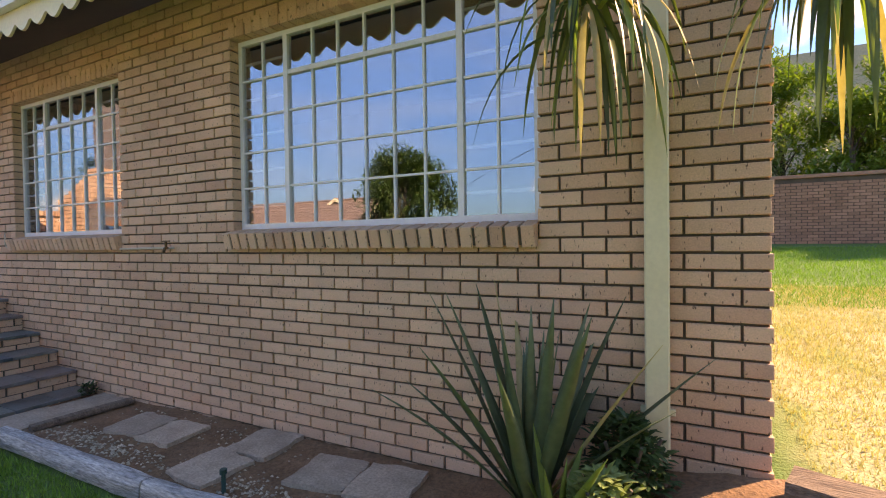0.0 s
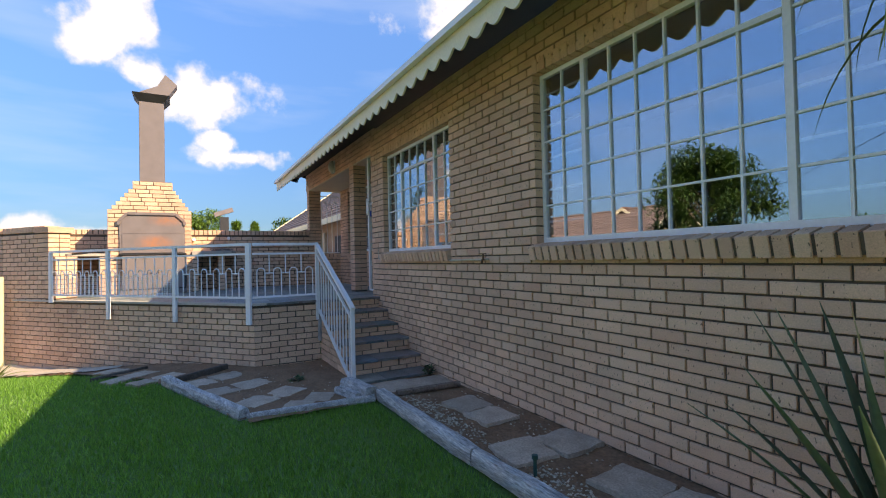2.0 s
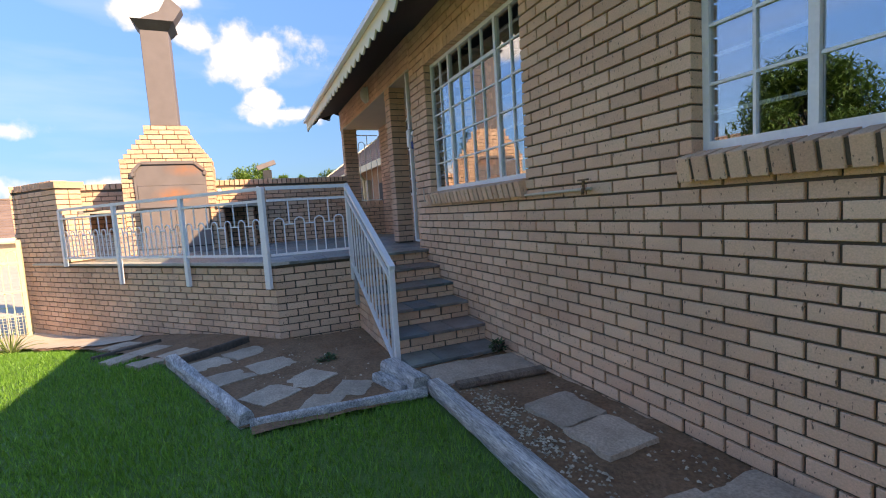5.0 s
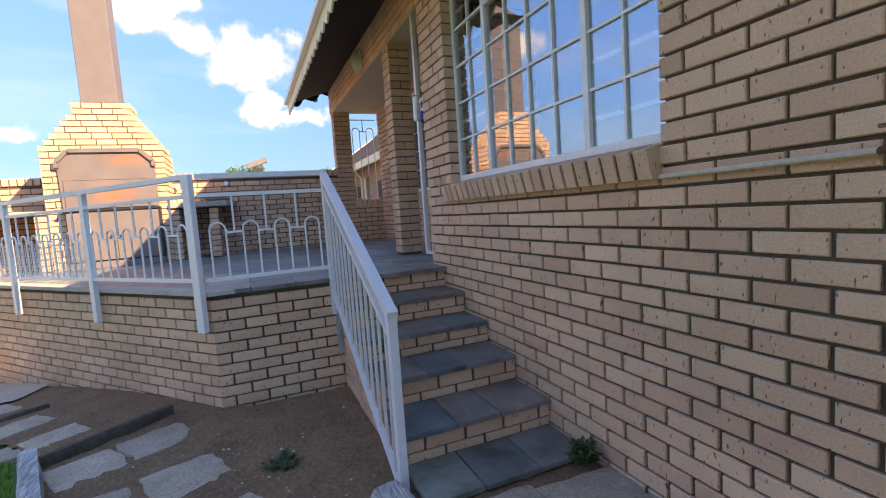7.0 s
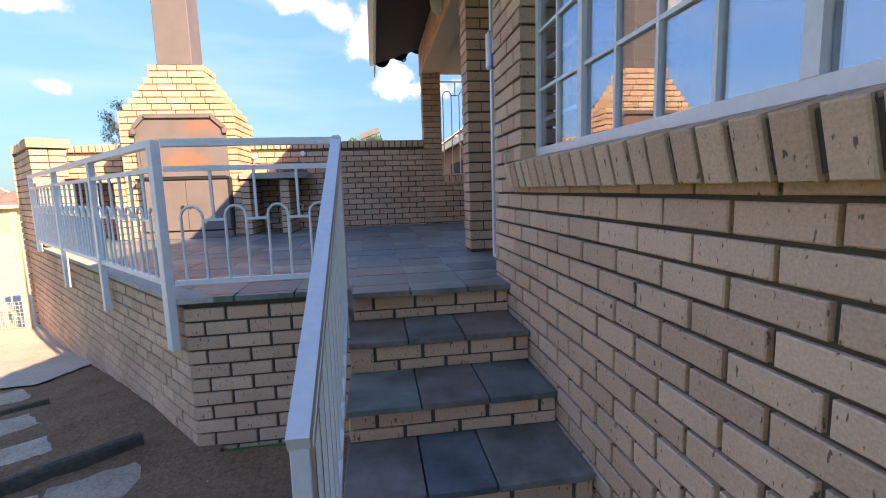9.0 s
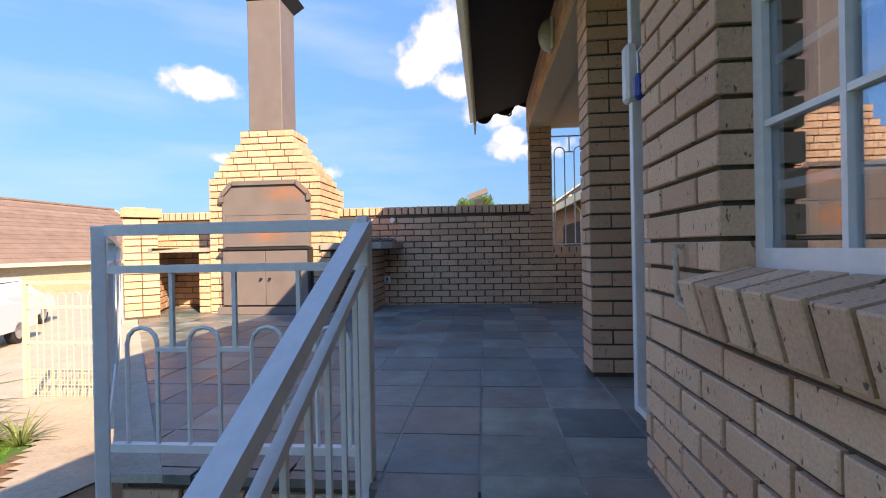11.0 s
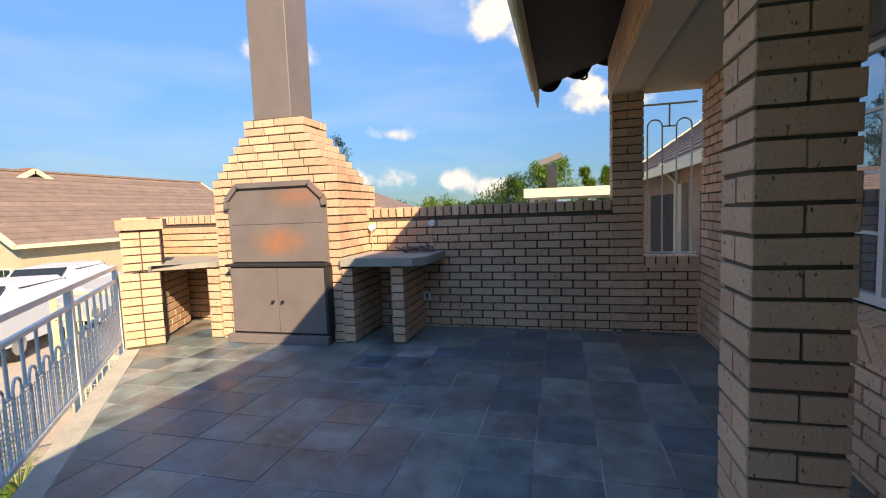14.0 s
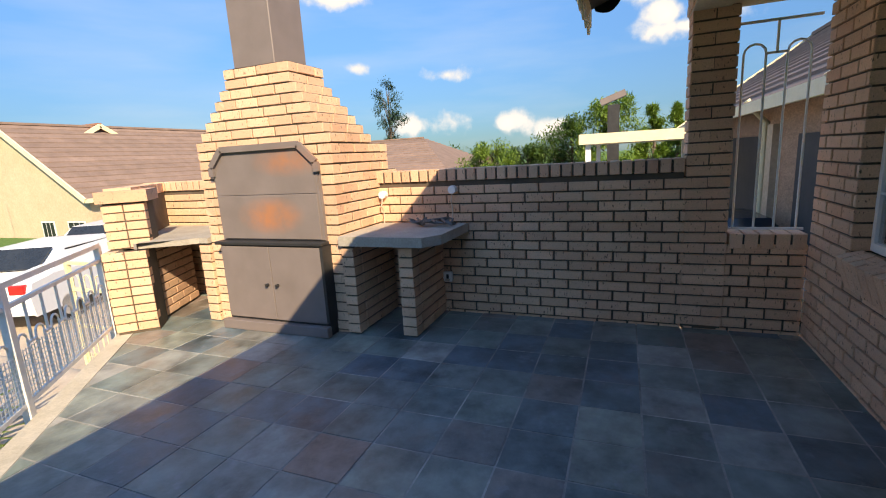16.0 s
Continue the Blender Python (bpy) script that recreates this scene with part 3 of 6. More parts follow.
for w in (BIG, SMALL):
    lintel = thing("trim", "row of bricks on edge over the window", "trim", kind="structure")
    brick_row(lintel, (w[0] - 0.02, W), (w[1] + 0.02, W), w[3], 0.115, 0.003)
for w in (BIG, SMALL):
    sill = thing("window_sill", "sloping sill of bricks laid on edge", "window sill", kind="structure")
    brick_row(sill, (w[0] - 0.05, W), (w[1] + 0.005, W), w[2] - 0.132, 0.118, 0.06, tilt=14, depth=0.135)


def bar_window(name, label, p0, p1, z0, z1, cols, rows, side_bars=True, curtain=False):
    """A steel casement: outer frame, side lights, middle light with a top hopper, glazing bars and panes.
    Faces the right-hand side of the way from p0 to p1."""
    m, length = wall_pose(p0, p1)
    win = thing(name, label, "window", kind="structure")
    h = z1 - z0
    side, mid = cols
    fw = 0.035
    bm = bmesh.new()
    box(bm, 0, fw, -0.012, 0.03, z0, z1, m)
    box(bm, length - fw, length, -0.012, 0.03, z0, z1, m)
    box(bm, fw, length - fw, -0.012, 0.03, z1 - fw, z1, m)
    box(bm, fw, length - fw, -0.014, 0.034, z0, z0 + 0.045, m)
    part("window_frame", bm, M_WHITE, win)
    total = 2 * side[1] + mid[1]
    edges = [fw, fw + (length - 2 * fw) * side[1] / total, length - fw - (length - 2 * fw) * side[1] / total, length - fw]
    for u in edges[1:3]:
        part("mullion", boxed(u - 0.019, u + 0.019, -0.016, 0.03, z0 + 0.045, z1 - fw, m=m), M_WHITE, win)
    zrow = [z0 + 0.045 + (h - 0.08) * i / rows for i in range(rows + 1)]
    part("transom", boxed(edges[1] + 0.022, edges[2] - 0.022, -0.015, 0.03, zrow[-2] - 0.016, zrow[-2] + 0.016, m=m), M_WHITE, win)
    for k, n in ((0, side[0]), (1, mid[0]), (2, side[0])):
        a, b = edges[k] + (0.022 if k else 0), edges[k + 1] - (0.022 if k < 2 else 0)
        us = [a + (b - a) * i / n for i in range(n + 1)]
        for u in us[1:-1]:
            part("glazing_bar", boxed(u - 0.0068, u + 0.0068, -0.009, 0.012, z0 + 0.045, z1 - fw, m=m), M_WHITE, win)
        for i, z in enumerate(zrow[1:-1]):
            if k == 1 and i == rows - 2:
                continue
            part("glazing_bar", boxed(a, b, -0.008, 0.011, z - 0.0068, z + 0.0068, m=m), M_WHITE, win)
        for u0, u1 in zip(us, us[1:]):
            for c, d in zip(zrow, zrow[1:]):
                pane = part("pane", boxed(u0, u1, 0.004, 0.008, c, d, m=m @ pose(0, 0, 0)), M_GLASS, win)
                pane.visible_shadow = False
        if side_bars and k != 1:
            for c, d in zip(zrow, zrow[1:]):
                part("burglar_bar", boxed(a, b, 0.016, 0.026, (c + d) / 2 - 0.009, (c + d) / 2 + 0.009, m=m), M_WHITE, win)
    return win


bar_window("window_1", "wide white steel window with small panes reflecting sky", (BIG[0], W + 0.09), (BIG[1], W + 0.09), BIG[2] + 0.012, BIG[3] - 0.003, ((2, 0.44), (6, 1.36)), 5)
bar_window("window_2", "white steel cottage-pane window beside the steps", (SMALL[0], W + 0.09), (SMALL[1], W + 0.09), SMALL[2] + 0.012, SMALL[3] - 0.003, ((2, 0.45), (4, 0.945)), 5)

# rooms behind the windows, their dimness put into the dark lining colour
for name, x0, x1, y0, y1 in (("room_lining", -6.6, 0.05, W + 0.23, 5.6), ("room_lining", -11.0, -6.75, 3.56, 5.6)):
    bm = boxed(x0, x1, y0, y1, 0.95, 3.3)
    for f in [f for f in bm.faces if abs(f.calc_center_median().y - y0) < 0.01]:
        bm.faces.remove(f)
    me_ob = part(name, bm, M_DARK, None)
    tagged(me_ob, "bare room seen through the panes, its dimness put into a dark colour", "room", kind="structure")

# porch: pillar, column, beam, inner wall
pillar = thing("porch_pillar", "square buff brick pillar beside the porch gate", "pillar", kind="structure")
brick_pier(pillar, -8.15, -7.92, WP, WP + 0.235, DECK, LINTEL)
column = thing("porch_column", "brick column at the end of the porch", "pillar", kind="structure")
brick_pier(column, -11.48, -11.26, WP + 0.01, 2.85, DECK, LINTEL, 1)
beam = thing("porch_beam", "brick-faced beam over the porch with a plastered underside", "beam", kind="structure")
brick_wall(beam, (-11.5, WP), (WALL_X0, WP), LINTEL, 3.50, thick=0.23)
part("soffit_plaster", boxed(-11.48, WALL_X0 + 0.1, WP + 0.006, 2.79, LINTEL - 0.012, LINTEL + 0.004), M_PLASTER, beam)
ceil = part("porch_ceiling", boxed(-11.45, -6.5, 2.79, 3.6, 3.14, 3.18), M_PLASTER, None)
tagged(ceil, "plain plastered porch ceiling", "ceiling", kind="structure")
inner = thing("wall_porch_inner", "brick wall at the back of the porch", "wall", kind="structure")
PWIN = (-10.66, -8.50, BED + 20 * PITCH, BED + 38 * PITCH)
brick_wall(inner, (-11.26, 3.33), (-6.5, 3.33), DECK - 0.02, 3.17, [(PWIN[0] + 11.26, PWIN[1] + 11.26, PWIN[2], PWIN[3])], own=(0.0, 2.6))
bar_window("window_3", "white steel porch window with a pale curtain behind", (PWIN[0], 3.43), (PWIN[1], 3.43), PWIN[2] + 0.01, PWIN[3], ((2, 0.42), (3, 1.2)), 5)
psill = thing("window_sill", "deep brick sill under the porch window", "window sill", kind="structure")
brick_row(psill, (PWIN[0] - 0.02, 3.33), (PWIN[1] + 0.02, 3.33), PWIN[2] - 0.215, 0.19, 0.03, tilt=18, depth=0.12)
curt = thing("curtain", "pale blue-grey curtain hanging inside the porch window", "curtain")
bm = bmesh.new()
prev = None
for i in range(90):
    x = -10.2 + i * 0.012
    y = 3.62 + 0.03 * math.sin(i * 0.75) + 0.01 * math.sin(i * 0.31)
    pair = [bm.verts.new((x, y, 1.45)), bm.verts.new((x, y, 3.12))]
    if prev:
        bm.faces.new((prev[0], pair[0], pair[1], prev[1]))
    prev = pair
cloth = part("cloth", bm, M_CURTAIN, curt)
sol = cloth.modifiers.new("thickness", "SOLIDIFY")
sol.thickness = 0.004
side = thing("wall_porch_side", "brick wall closing the porch", "wall", kind="structure")
brick_wall(side, (-6.5, 3.33), (-6.5, W + 0.24), DECK - 0.02, 3.17, thick=0.1)

# terrace walls
deck_wall = thing("wall_terrace", "buff brick retaining wall of the raised terrace", "wall", kind="structure")
c0 = on_diag(5.75)
brick_wall(deck_wall, c0, on_diag(0), -0.35, DECK - 0.03, own=(2.2, 5.8), thick=0.21)
deck_front = thing("wall_terrace_front", "short brick terrace wall facing the lawn", "wall", kind="structure")
brick_wall(deck_front, on_diag(0), (-6.77, 1.65), -0.1, DECK - 0.03, thick=0.2, own=(0, 1), phase=0.1)
left_wall = thing("wall_terrace_end", "tall brick screen wall at the end of the terrace", "wall", kind="structure")
brick_wall(left_wall, c0, on_diag(4.52), DECK - 0.03, 2.04, own=(0, 2), thick=0.21)
brick_row(left_wall, c0, on_diag(4.52), 2.045, 0.10, 0.004, depth=0.215)
lw_pose, lw_len = wall_pose(c0, on_diag(4.32))
end_pier = thing("screen_wall_pier", "brick pier with a capping brick ending the screen wall", "pier", kind="structure")
pm = lw_pose @ Matrix.Translation((lw_len, 0, 0))
lay = Bricklayer(end_pier, M_BRICK)
part("mortar", boxed(-0.2, 0.088, 0.0, 0.32, DECK, 1.61, m=pm), M_MORTAR, end_pier)
part("mortar", boxed(-0.38, -0.102, 0.0, 0.32, 1.61, 2.05, m=pm), M_MORTAR, end_pier)
for k in range(11, 26):
    zc = BED + (k + 0.5) * PITCH
    back_set = 0.0 if zc < 1.61 else 0.19
    if k < 25:
        lay.lay(pm @ Matrix.Translation((-0.05 - back_set, -0.012, zc)), 0.30, BRICK_H, 0.10)
        for i in range(2):
            lay.lay(pm @ Matrix.Translation((0.1 - back_set, 0.07 + i * 0.17, zc)) @ Matrix.Rotation(math.pi / 2, 4, "Z"), 0.158, BRICK_H, 0.09)
    else:
        lay.lay(pm @ Matrix.Translation((-0.05 - back_set, -0.04, zc + 0.02)), 0.38, 0.10, 0.40)
back = thing("wall_back", "buff brick boundary wall behind the terrace with a bricks-on-edge coping", "wall", kind="structure")
brick_wall(back, (-11.26, -3.0), (-11.26, 2.575), -0.3, 2.05, own=(3.1, 5.6))
brick_row(back, (-11.26, -3.0), (-11.26, 2.57), 2.052, 0.10, 0.006, depth=0.23)
low = thing("wall_porch_low", "low brick wall under the barred porch opening", "wall", kind="structure")
brick_wall(low, (-11.27, 2.60), (-11.27, 3.33), DECK - 0.02, 1.50, own=(0, 1), phase=0.07)
brick_row(low, (-11.27, 2.86), (-11.27, 3.33), 1.497, 0.108, 0.004, depth=0.22)

# terrace slab and slate
C2 = (-6.70, 1.60)
deck_poly = [on_diag(5.7, -0.02), on_diag(0, -0.02), (-6.69, 0.76), C2, (-6.63, 1.60), (-6.63, 2.75), (-6.5, 2.75), (-6.5, 3.33), (-11.26, 3.33), (-11.26, -2.95)]
slab = bmesh.new()
prism(slab, [on_diag(5.6, 0.14), on_diag(0, 0.05), (-6.85, 0.80), (-6.85, 1.6), (-6.70, 1.62), (-6.70, 3.3), (-11.24, 3.3), (-11.24, -2.9)], 0.3, DECK - 0.002)
part("terrace_slab", slab, M_GROUT, None)
tagged(bpy.data.objects["terrace_slab"], "grouted bed under the slate terrace", "floor", kind="structure")


def clip_poly(poly, px, py, nx, ny):
    out = []
    for i, p in enumerate(poly):
        q = poly[(i + 1) % len(poly)]
        dp, dq = (p[0] - px) * nx + (p[1] - py) * ny, (q[0] - px) * nx + (q[1] - py) * ny
        if dp >= 0:
            out.append(p)
        if dp * dq < 0:
            t = dp / (dp - dq)
            out.append((p[0] + (q[0] - p[0]) * t, p[1] + (q[1] - p[1]) * t))
    return out


def slate_floor():
    floor = thing("floor", "blue-grey and rust slate tiles with pale worn grout", "floor", kind="structure")
    r = random.Random(11)
    step, gap = 0.312, 0.010
    nx, ny = -DIAG.y, DIAG.x
    diag_n = (DIAG.y, -DIAG.x)
    for i in range(-6, 14):
        for j in range(-16, 10):
            x0, y0 = -9.92 + i * step, 1.02 + j * step
            poly = [(x0 + gap / 2, y0 + gap / 2), (x0 + step - gap / 2, y0 + gap / 2), (x0 + step - gap / 2, y0 + step - gap / 2), (x0 + gap / 2, y0 + step - gap / 2)]
            p = on_diag(0, 0.11)
            poly = clip_poly(poly, p[0], p[1], diag_n[0], diag_n[1])
            for line in ((-11.26, 0, 1, 0), (0, 3.33, 0, -1)):
                poly = clip_poly(poly, *line) if len(poly) > 2 else poly
            limit = -6.745 if y0 + step / 2 < 1.6 else -6.61
            poly = clip_poly(poly, limit, 0, -1, 0) if len(poly) > 2 else poly
            if len(poly) < 3:
                continue
            area = abs(sum(a[0] * b[1] - b[0] * a[1] for a, b in zip(poly, poly[1:] + poly[:1]))) / 2
            if area < 0.003:
                continue
            bm = bmesh.new()
            prism(bm, poly, DECK - 0.03, DECK + r.uniform(-0.0015, 0.0015))
            part("slate_tile", bm, M_SLATE, floor)


slate_floor()
kerb = bmesh.new()
prism(kerb, [on_diag(5.4, -0.03), on_diag(5.4, 0.104), on_diag(0.22, 0.104), (-6.752, 0.92), (-6.742, 0.75), on_diag(0.0, -0.03)], DECK - 0.03, DECK + 0.001)
tagged(part("terrace_edge", kerb, M_EDGE, None), "pale concrete edging strip along the terrace", "edging", kind="structure")

# steps up to the terrace
STEP_X = [-4.962, -5.272, -5.612, -5.955, -6.302, -6.655]
STEP_Z = [0.10, 0.256, 0.418, 0.564, 0.719, 0.88]
stair = thing("staircase", "outdoor brick steps with slate treads", "stairs", kind="structure")
sl = Bricklayer(stair, M_BRICK)
for i, (x, z) in enumerate(zip(STEP_X, STEP_Z)):
    zb = STEP_Z[i - 1] if i else -0.02
    deep = (STEP_X[i + 1] if i < 5 else -6.75)
    part("step_core", boxed(deep - 0.05, x - 0.012, 1.66, W - 0.003, zb - 0.12, z - 0.03), M_MORTAR, stair)
    hgt = z - 0.028 - zb
    z_list = [(zb + 0.002, 0.045), (zb + 0.055, hgt - 0.06)] if i else [(0.0, 0.07)]
    for r_i, (z0, hh) in enumerate(z_list):
        y = 1.645 - (0.11 if r_i else 0.0)
        while y < W - 0.02:
            a, b = max(1.648, y), min(W - 0.004, y + BRICK_L)
            if b - a > 0.03:
                sl.lay(Matrix.Translation((x, (a + b) / 2, z0 + hh / 2)) @ Matrix.Rotation(math.pi / 2, 4, "Z"), b - a, hh, 0.09)
            y += BRICK_L + JOINT
    if i < 5:
        cuts = [1.635, 1.635 + 0.28 + 0.02 * (i % 2), 1.635 + 0.58 - 0.03 * (i % 3), W - 0.004]
        for a, b in zip(cuts, cuts[1:]):
            part("slate_tread", boxed(STEP_X[i + 1] - 0.01, x + 0.022, a + 0.003, b - 0.003, z - 0.028, z, 0.003), M_SLATE, stair)
sl.done()
stair_side = thing("wall_stair_side", "brick side of the steps", "wall", kind="structure")
for i in range(5):
    top = BED + math.floor((STEP_Z[i] - 0.03 - BED) / PITCH) * PITCH
    brick_wall(stair_side, (STEP_X[i + 1] if i < 4 else -6.77, 1.645), (STEP_X[i], 1.645), -0.1, top, thick=0.1, own=(0, 2))

# roof edge over the wall: sloping dark underside, rafters, gutter board and scalloped valance
roof = thing("roof", "overhanging tiled roof with a dark timber underside", "roof", kind="structure")
R0, R1 = -11.52, 0.55
FY = 1.88
rise = math.tan(radians(19))
bm = bmesh.new()


def roof_slab(bm, x0, x1, ya, yb, za, t):
    vs = []
    for x in (x0, x1):
        for y, z in ((ya, za), (yb, za + (yb - ya) * rise), (yb, za + (yb - ya) * rise + t), (ya, za + t)):
            vs.append(bm.verts.new((x, y, z)))
    for f in ((0, 1, 2, 3), (7, 6, 5, 4), (0, 4, 5, 1), (1, 5, 6, 2), (2, 6, 7, 3), (3, 7, 4, 0)):
        bm.faces.new([vs[i] for i in f])


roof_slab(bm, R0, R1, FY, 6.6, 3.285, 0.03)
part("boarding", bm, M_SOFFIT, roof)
bm = bmesh.new()
roof_slab(bm, R0 - 0.03, R1 + 0.03, FY - 0.05, 6.6, 3.318, 0.03)
part("roof_covering", bm, M_ROOF, roof)
part("fascia_board", boxed(R0 - 0.02, R1, FY, FY + 0.022, 3.17, 3.325), M_FASCIA, roof, "cream painted fascia board")
bm = bmesh.new()
prof = [(-0.06, 3.285), (-0.065, 3.335), (-0.055, 3.335), (-0.05, 3.295), (-0.004, 3.295), (-0.004, 3.285)]
lo = [bm.verts.new((R0 - 0.03, FY + y, z)) for y, z in prof]
hi = [bm.verts.new((R1, FY + y, z)) for y, z in prof]
for i in range(len(prof)):
    bm.faces.new((lo[i], lo[(i + 1) % len(prof)], hi[(i + 1) % len(prof)], hi[i]))
part("gutter_lip", bm, M_WHITE, roof)


def scallop_board(length, thick, top, drop, pitch):
    """A board whose lower edge is cut in lobes, each pair parted by a small notch; runs along x."""
    bm = bmesh.new()
    n = int(length / pitch)
    prev = None
    for i in range(n * 12 + 1):
        u = i / 12
        ph = u % 1.0
        if ph < 0.66:
            z = -drop * (0.55 + 0.45 * math.sin(math.pi * ph / 0.66))
        else:
            z = -drop * (0.55 - 0.32 * math.sin(math.pi * (ph - 0.66) / 0.34))
        cur = [bm.verts.new((u * pitch, yy, zz)) for yy in (0, thick) for zz in (top, z)]
        if prev:
            for a, b in ((0, 1), (3, 2), (1, 3), (2, 0)):
                bm.faces.new((prev[a], prev[b], cur[b], cur[a]))
        else:
            bm.faces.new((cur[0], cur[1], cur[3], cur[2]))
        prev = cur
    bm.faces.new((prev[2], prev[3], prev[1], prev[0]))
    return bm


val = part("scalloped_valance", scallop_board(R1 - R0, 0.018, 0.02, 0.085, 0.23), M_FASCIA, roof, "cream scalloped trim board under the eaves")
val.location = (R0, FY - 0.003, 3.185)
# bargeboard and curl stand in shade, which is painted in as near black
barge = part("scalloped_bargeboard", scallop_board(4.8, 0.02, 0.02, 0.11, 0.30), M_SOFFIT, roof, "scalloped bargeboard with a curled end, its shade put into near-black colour")
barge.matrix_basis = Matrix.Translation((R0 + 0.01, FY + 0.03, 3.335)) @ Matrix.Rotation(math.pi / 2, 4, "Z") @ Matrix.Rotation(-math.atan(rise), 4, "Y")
bm = bmesh.new()
ring = [(R0, FY + 0.455 + 0.035 * math.cos(a * 0.5236), 3.385 + 0.035 * math.sin(a * 0.5236)) for a in range(12)]
tube(bm, ring + [ring[0]], 0.012)
part("curl", bm, M_SOFFIT, roof)

# downpipe at the gable end
pipe = thing("downpipe", "square cream downpipe fixed to the brick wall", "downpipe")
part("pipe", boxed(-0.228, -0.122, W - 0.075, W - 0.004, 0.42, 3.3, 0.008), M_CREAM, pipe)
for z in (0.62, 2.2):
    part("clip", boxed(-0.25, -0.10, W - 0.03, W - 0.001, z, z + 0.03, 0.004), M_CREAM, pipe)
part("bracket_bend", boxed(-0.23, -0.12, FY + 0.02, W - 0.01, 3.12, 3.2, 0.01), M_CREAM, pipe)

# ---- braai ----
braai = thing("braai_fireplace", "outdoor brick braai with a stepped hood and steel chimney", "fireplace", at=(0, 0, 0))


def braai_stack():
    lay = Bricklayer(braai, M_BRICK)
    k0, k1 = 10, 38
    mort = bmesh.new()
    for k in range(k0, k1):
        zc = BED + (k + 0.5) * PITCH
        t = max(0, min(k, 36) - 30)
        ya, yb = -1.295 + 0.066 * t, 0.075 - 0.054 * t
        xf = -10.57 - 0.003 * t
        xb = -11.64 if k < 27 else -11.47 if k < 30 else -11.19 + 0.025 * t
        box(mort, xb + 0.012, xf - 0.012, ya + 0.012, yb - 0.012, zc - PITCH / 2, zc + PITCH / 2 + 0.001)
        step = BRICK_L + JOINT
        for p0, p1 in (((xf, ya), (xf, yb)), ((xf, yb), (xb, yb)), ((xb, yb), (xb, ya)), ((xb, ya), (xf, ya))):
            m, length = wall_pose(p0, p1)
            u = -(k % 2) * step / 2
            while u < length:
                a, b = max(0.0 if k % 2 else 0.1, u), min(length, u + BRICK_L)
                a = max(0.0, u) if u > 0.01 or k % 2 else 0.0
                if b - a > 0.03:
                    lay.lay(m @ Matrix.Translation(((a + b) / 2, 0, zc)), b - a, BRICK_H, 0.095)
                u += step
    part("mortar", mort, M_MORTAR, braai)["kind"] = "stuff"
    lay.done()


braai_stack()
XF = -10.57
unit = part("steel_surround", boxed(XF - 0.02, XF + 0.02, -1.10, -0.04, 1.60, 2.26), M_STEEL, braai, "heat-stained grey steel fire surround")


def yz_prism(poly, x0, x1):
    bm = bmesh.new()
    lo = [bm.verts.new((x0, y, z)) for y, z in poly]
    hi = [bm.verts.new((x1, y, z)) for y, z in poly]
    bm.faces.new(lo)
    bm.faces.new(list(reversed(hi)))
    for i in range(len(poly)):
        j = (i + 1) % len(poly)
        bm.faces.new((lo[i], hi[i], hi[j], lo[j]))
    return bm


part("hood_plate", yz_prism([(-1.105, 1.66), (-0.04, 1.66), (-0.055, 2.27), (-0.20, 2.41), (-0.98, 2.41), (-1.115, 2.27)], XF, XF + 0.03), M_STEEL, braai)
part("sliding_door", boxed(XF + 0.03, XF + 0.042, -1.07, -0.07, 1.665, 2.03, 0.003), M_STEEL, braai)
part("sliding_door", yz_prism([(-1.07, 2.036), (-0.07, 2.036), (-0.08, 2.25), (-0.22, 2.365), (-0.96, 2.365), (-1.075, 2.25)], XF + 0.028, XF + 0.036), M_STEEL, braai)
# raised lip round the hood's top
bm = bmesh.new()
edge = [(-1.115, 2.2), (-1.115, 2.275), (-0.985, 2.415), (-0.195, 2.415), (-0.05, 2.275), (-0.045, 2.2)]
for a, b in zip(edge, edge[1:]):
    bar(bm, (XF + 0.045, *a), (XF + 0.045, *b), 0.05, 0.028, up=(1, 0, 0))
part("hood_lip", bm, M_STEEL, braai)
part("ash_ledge", boxed(XF + 0.02, XF + 0.13, -1.12, -0.015, 1.625, 1.652, 0.004), M_BLACK, braai)
part("fire_cabinet", boxed(XF, XF + 0.10, -1.075, -0.03, DECK + 0.001, 1.625), M_BLACK, braai)
part("plinth", boxed(XF + 0.10, XF + 0.16, -1.12, -0.02, DECK + 0.001, 0.965, 0.004), M_STEEL, braai)
for y0, y1, ky in ((-1.065, -0.553, -0.60), (-0.547, -0.045, -0.495)):
    d = part("cabinet_door", boxed(XF + 0.10, XF + 0.118, y0, y1, 0.985, 1.612, 0.003), M_STEEL, braai)
    bm = bmesh.new()
    tube(bm, [(XF + 0.118, ky, 1.29), (XF + 0.145, ky, 1.29)], 0.014, 8)
    part("knob", bm, M_BLACK, d)
part("side_flap", boxed(XF, XF + 0.12, -0.045, -0.02, 1.0, 1.62), M_BLACK, braai)
# flue and cowl
CX0, CX1, CY0, CY1 = -11.0, -10.6, -0.79, -0.38
flue = part("flue", boxed(CX0, CX1, CY0, CY1, 3.0, 4.62, 0.006), M_STEEL, braai, "square grey steel chimney flue")
bm = bmesh.new()
cxm, cym = (CX0 + CX1) / 2, (CY0 + CY1) / 2
lo = [bm.verts.new((cxm + sx * 0.205, cym + sy * 0.21, 4.60)) for sx, sy in ((-1, -1), (1, -1), (1, 1), (-1, 1))]
hi = [bm.verts.new((cxm + sx * 0.30, cym + sy * 0.31, 4.74)) for sx, sy in ((-1, -1), (1, -1), (1, 1), (-1, 1))]
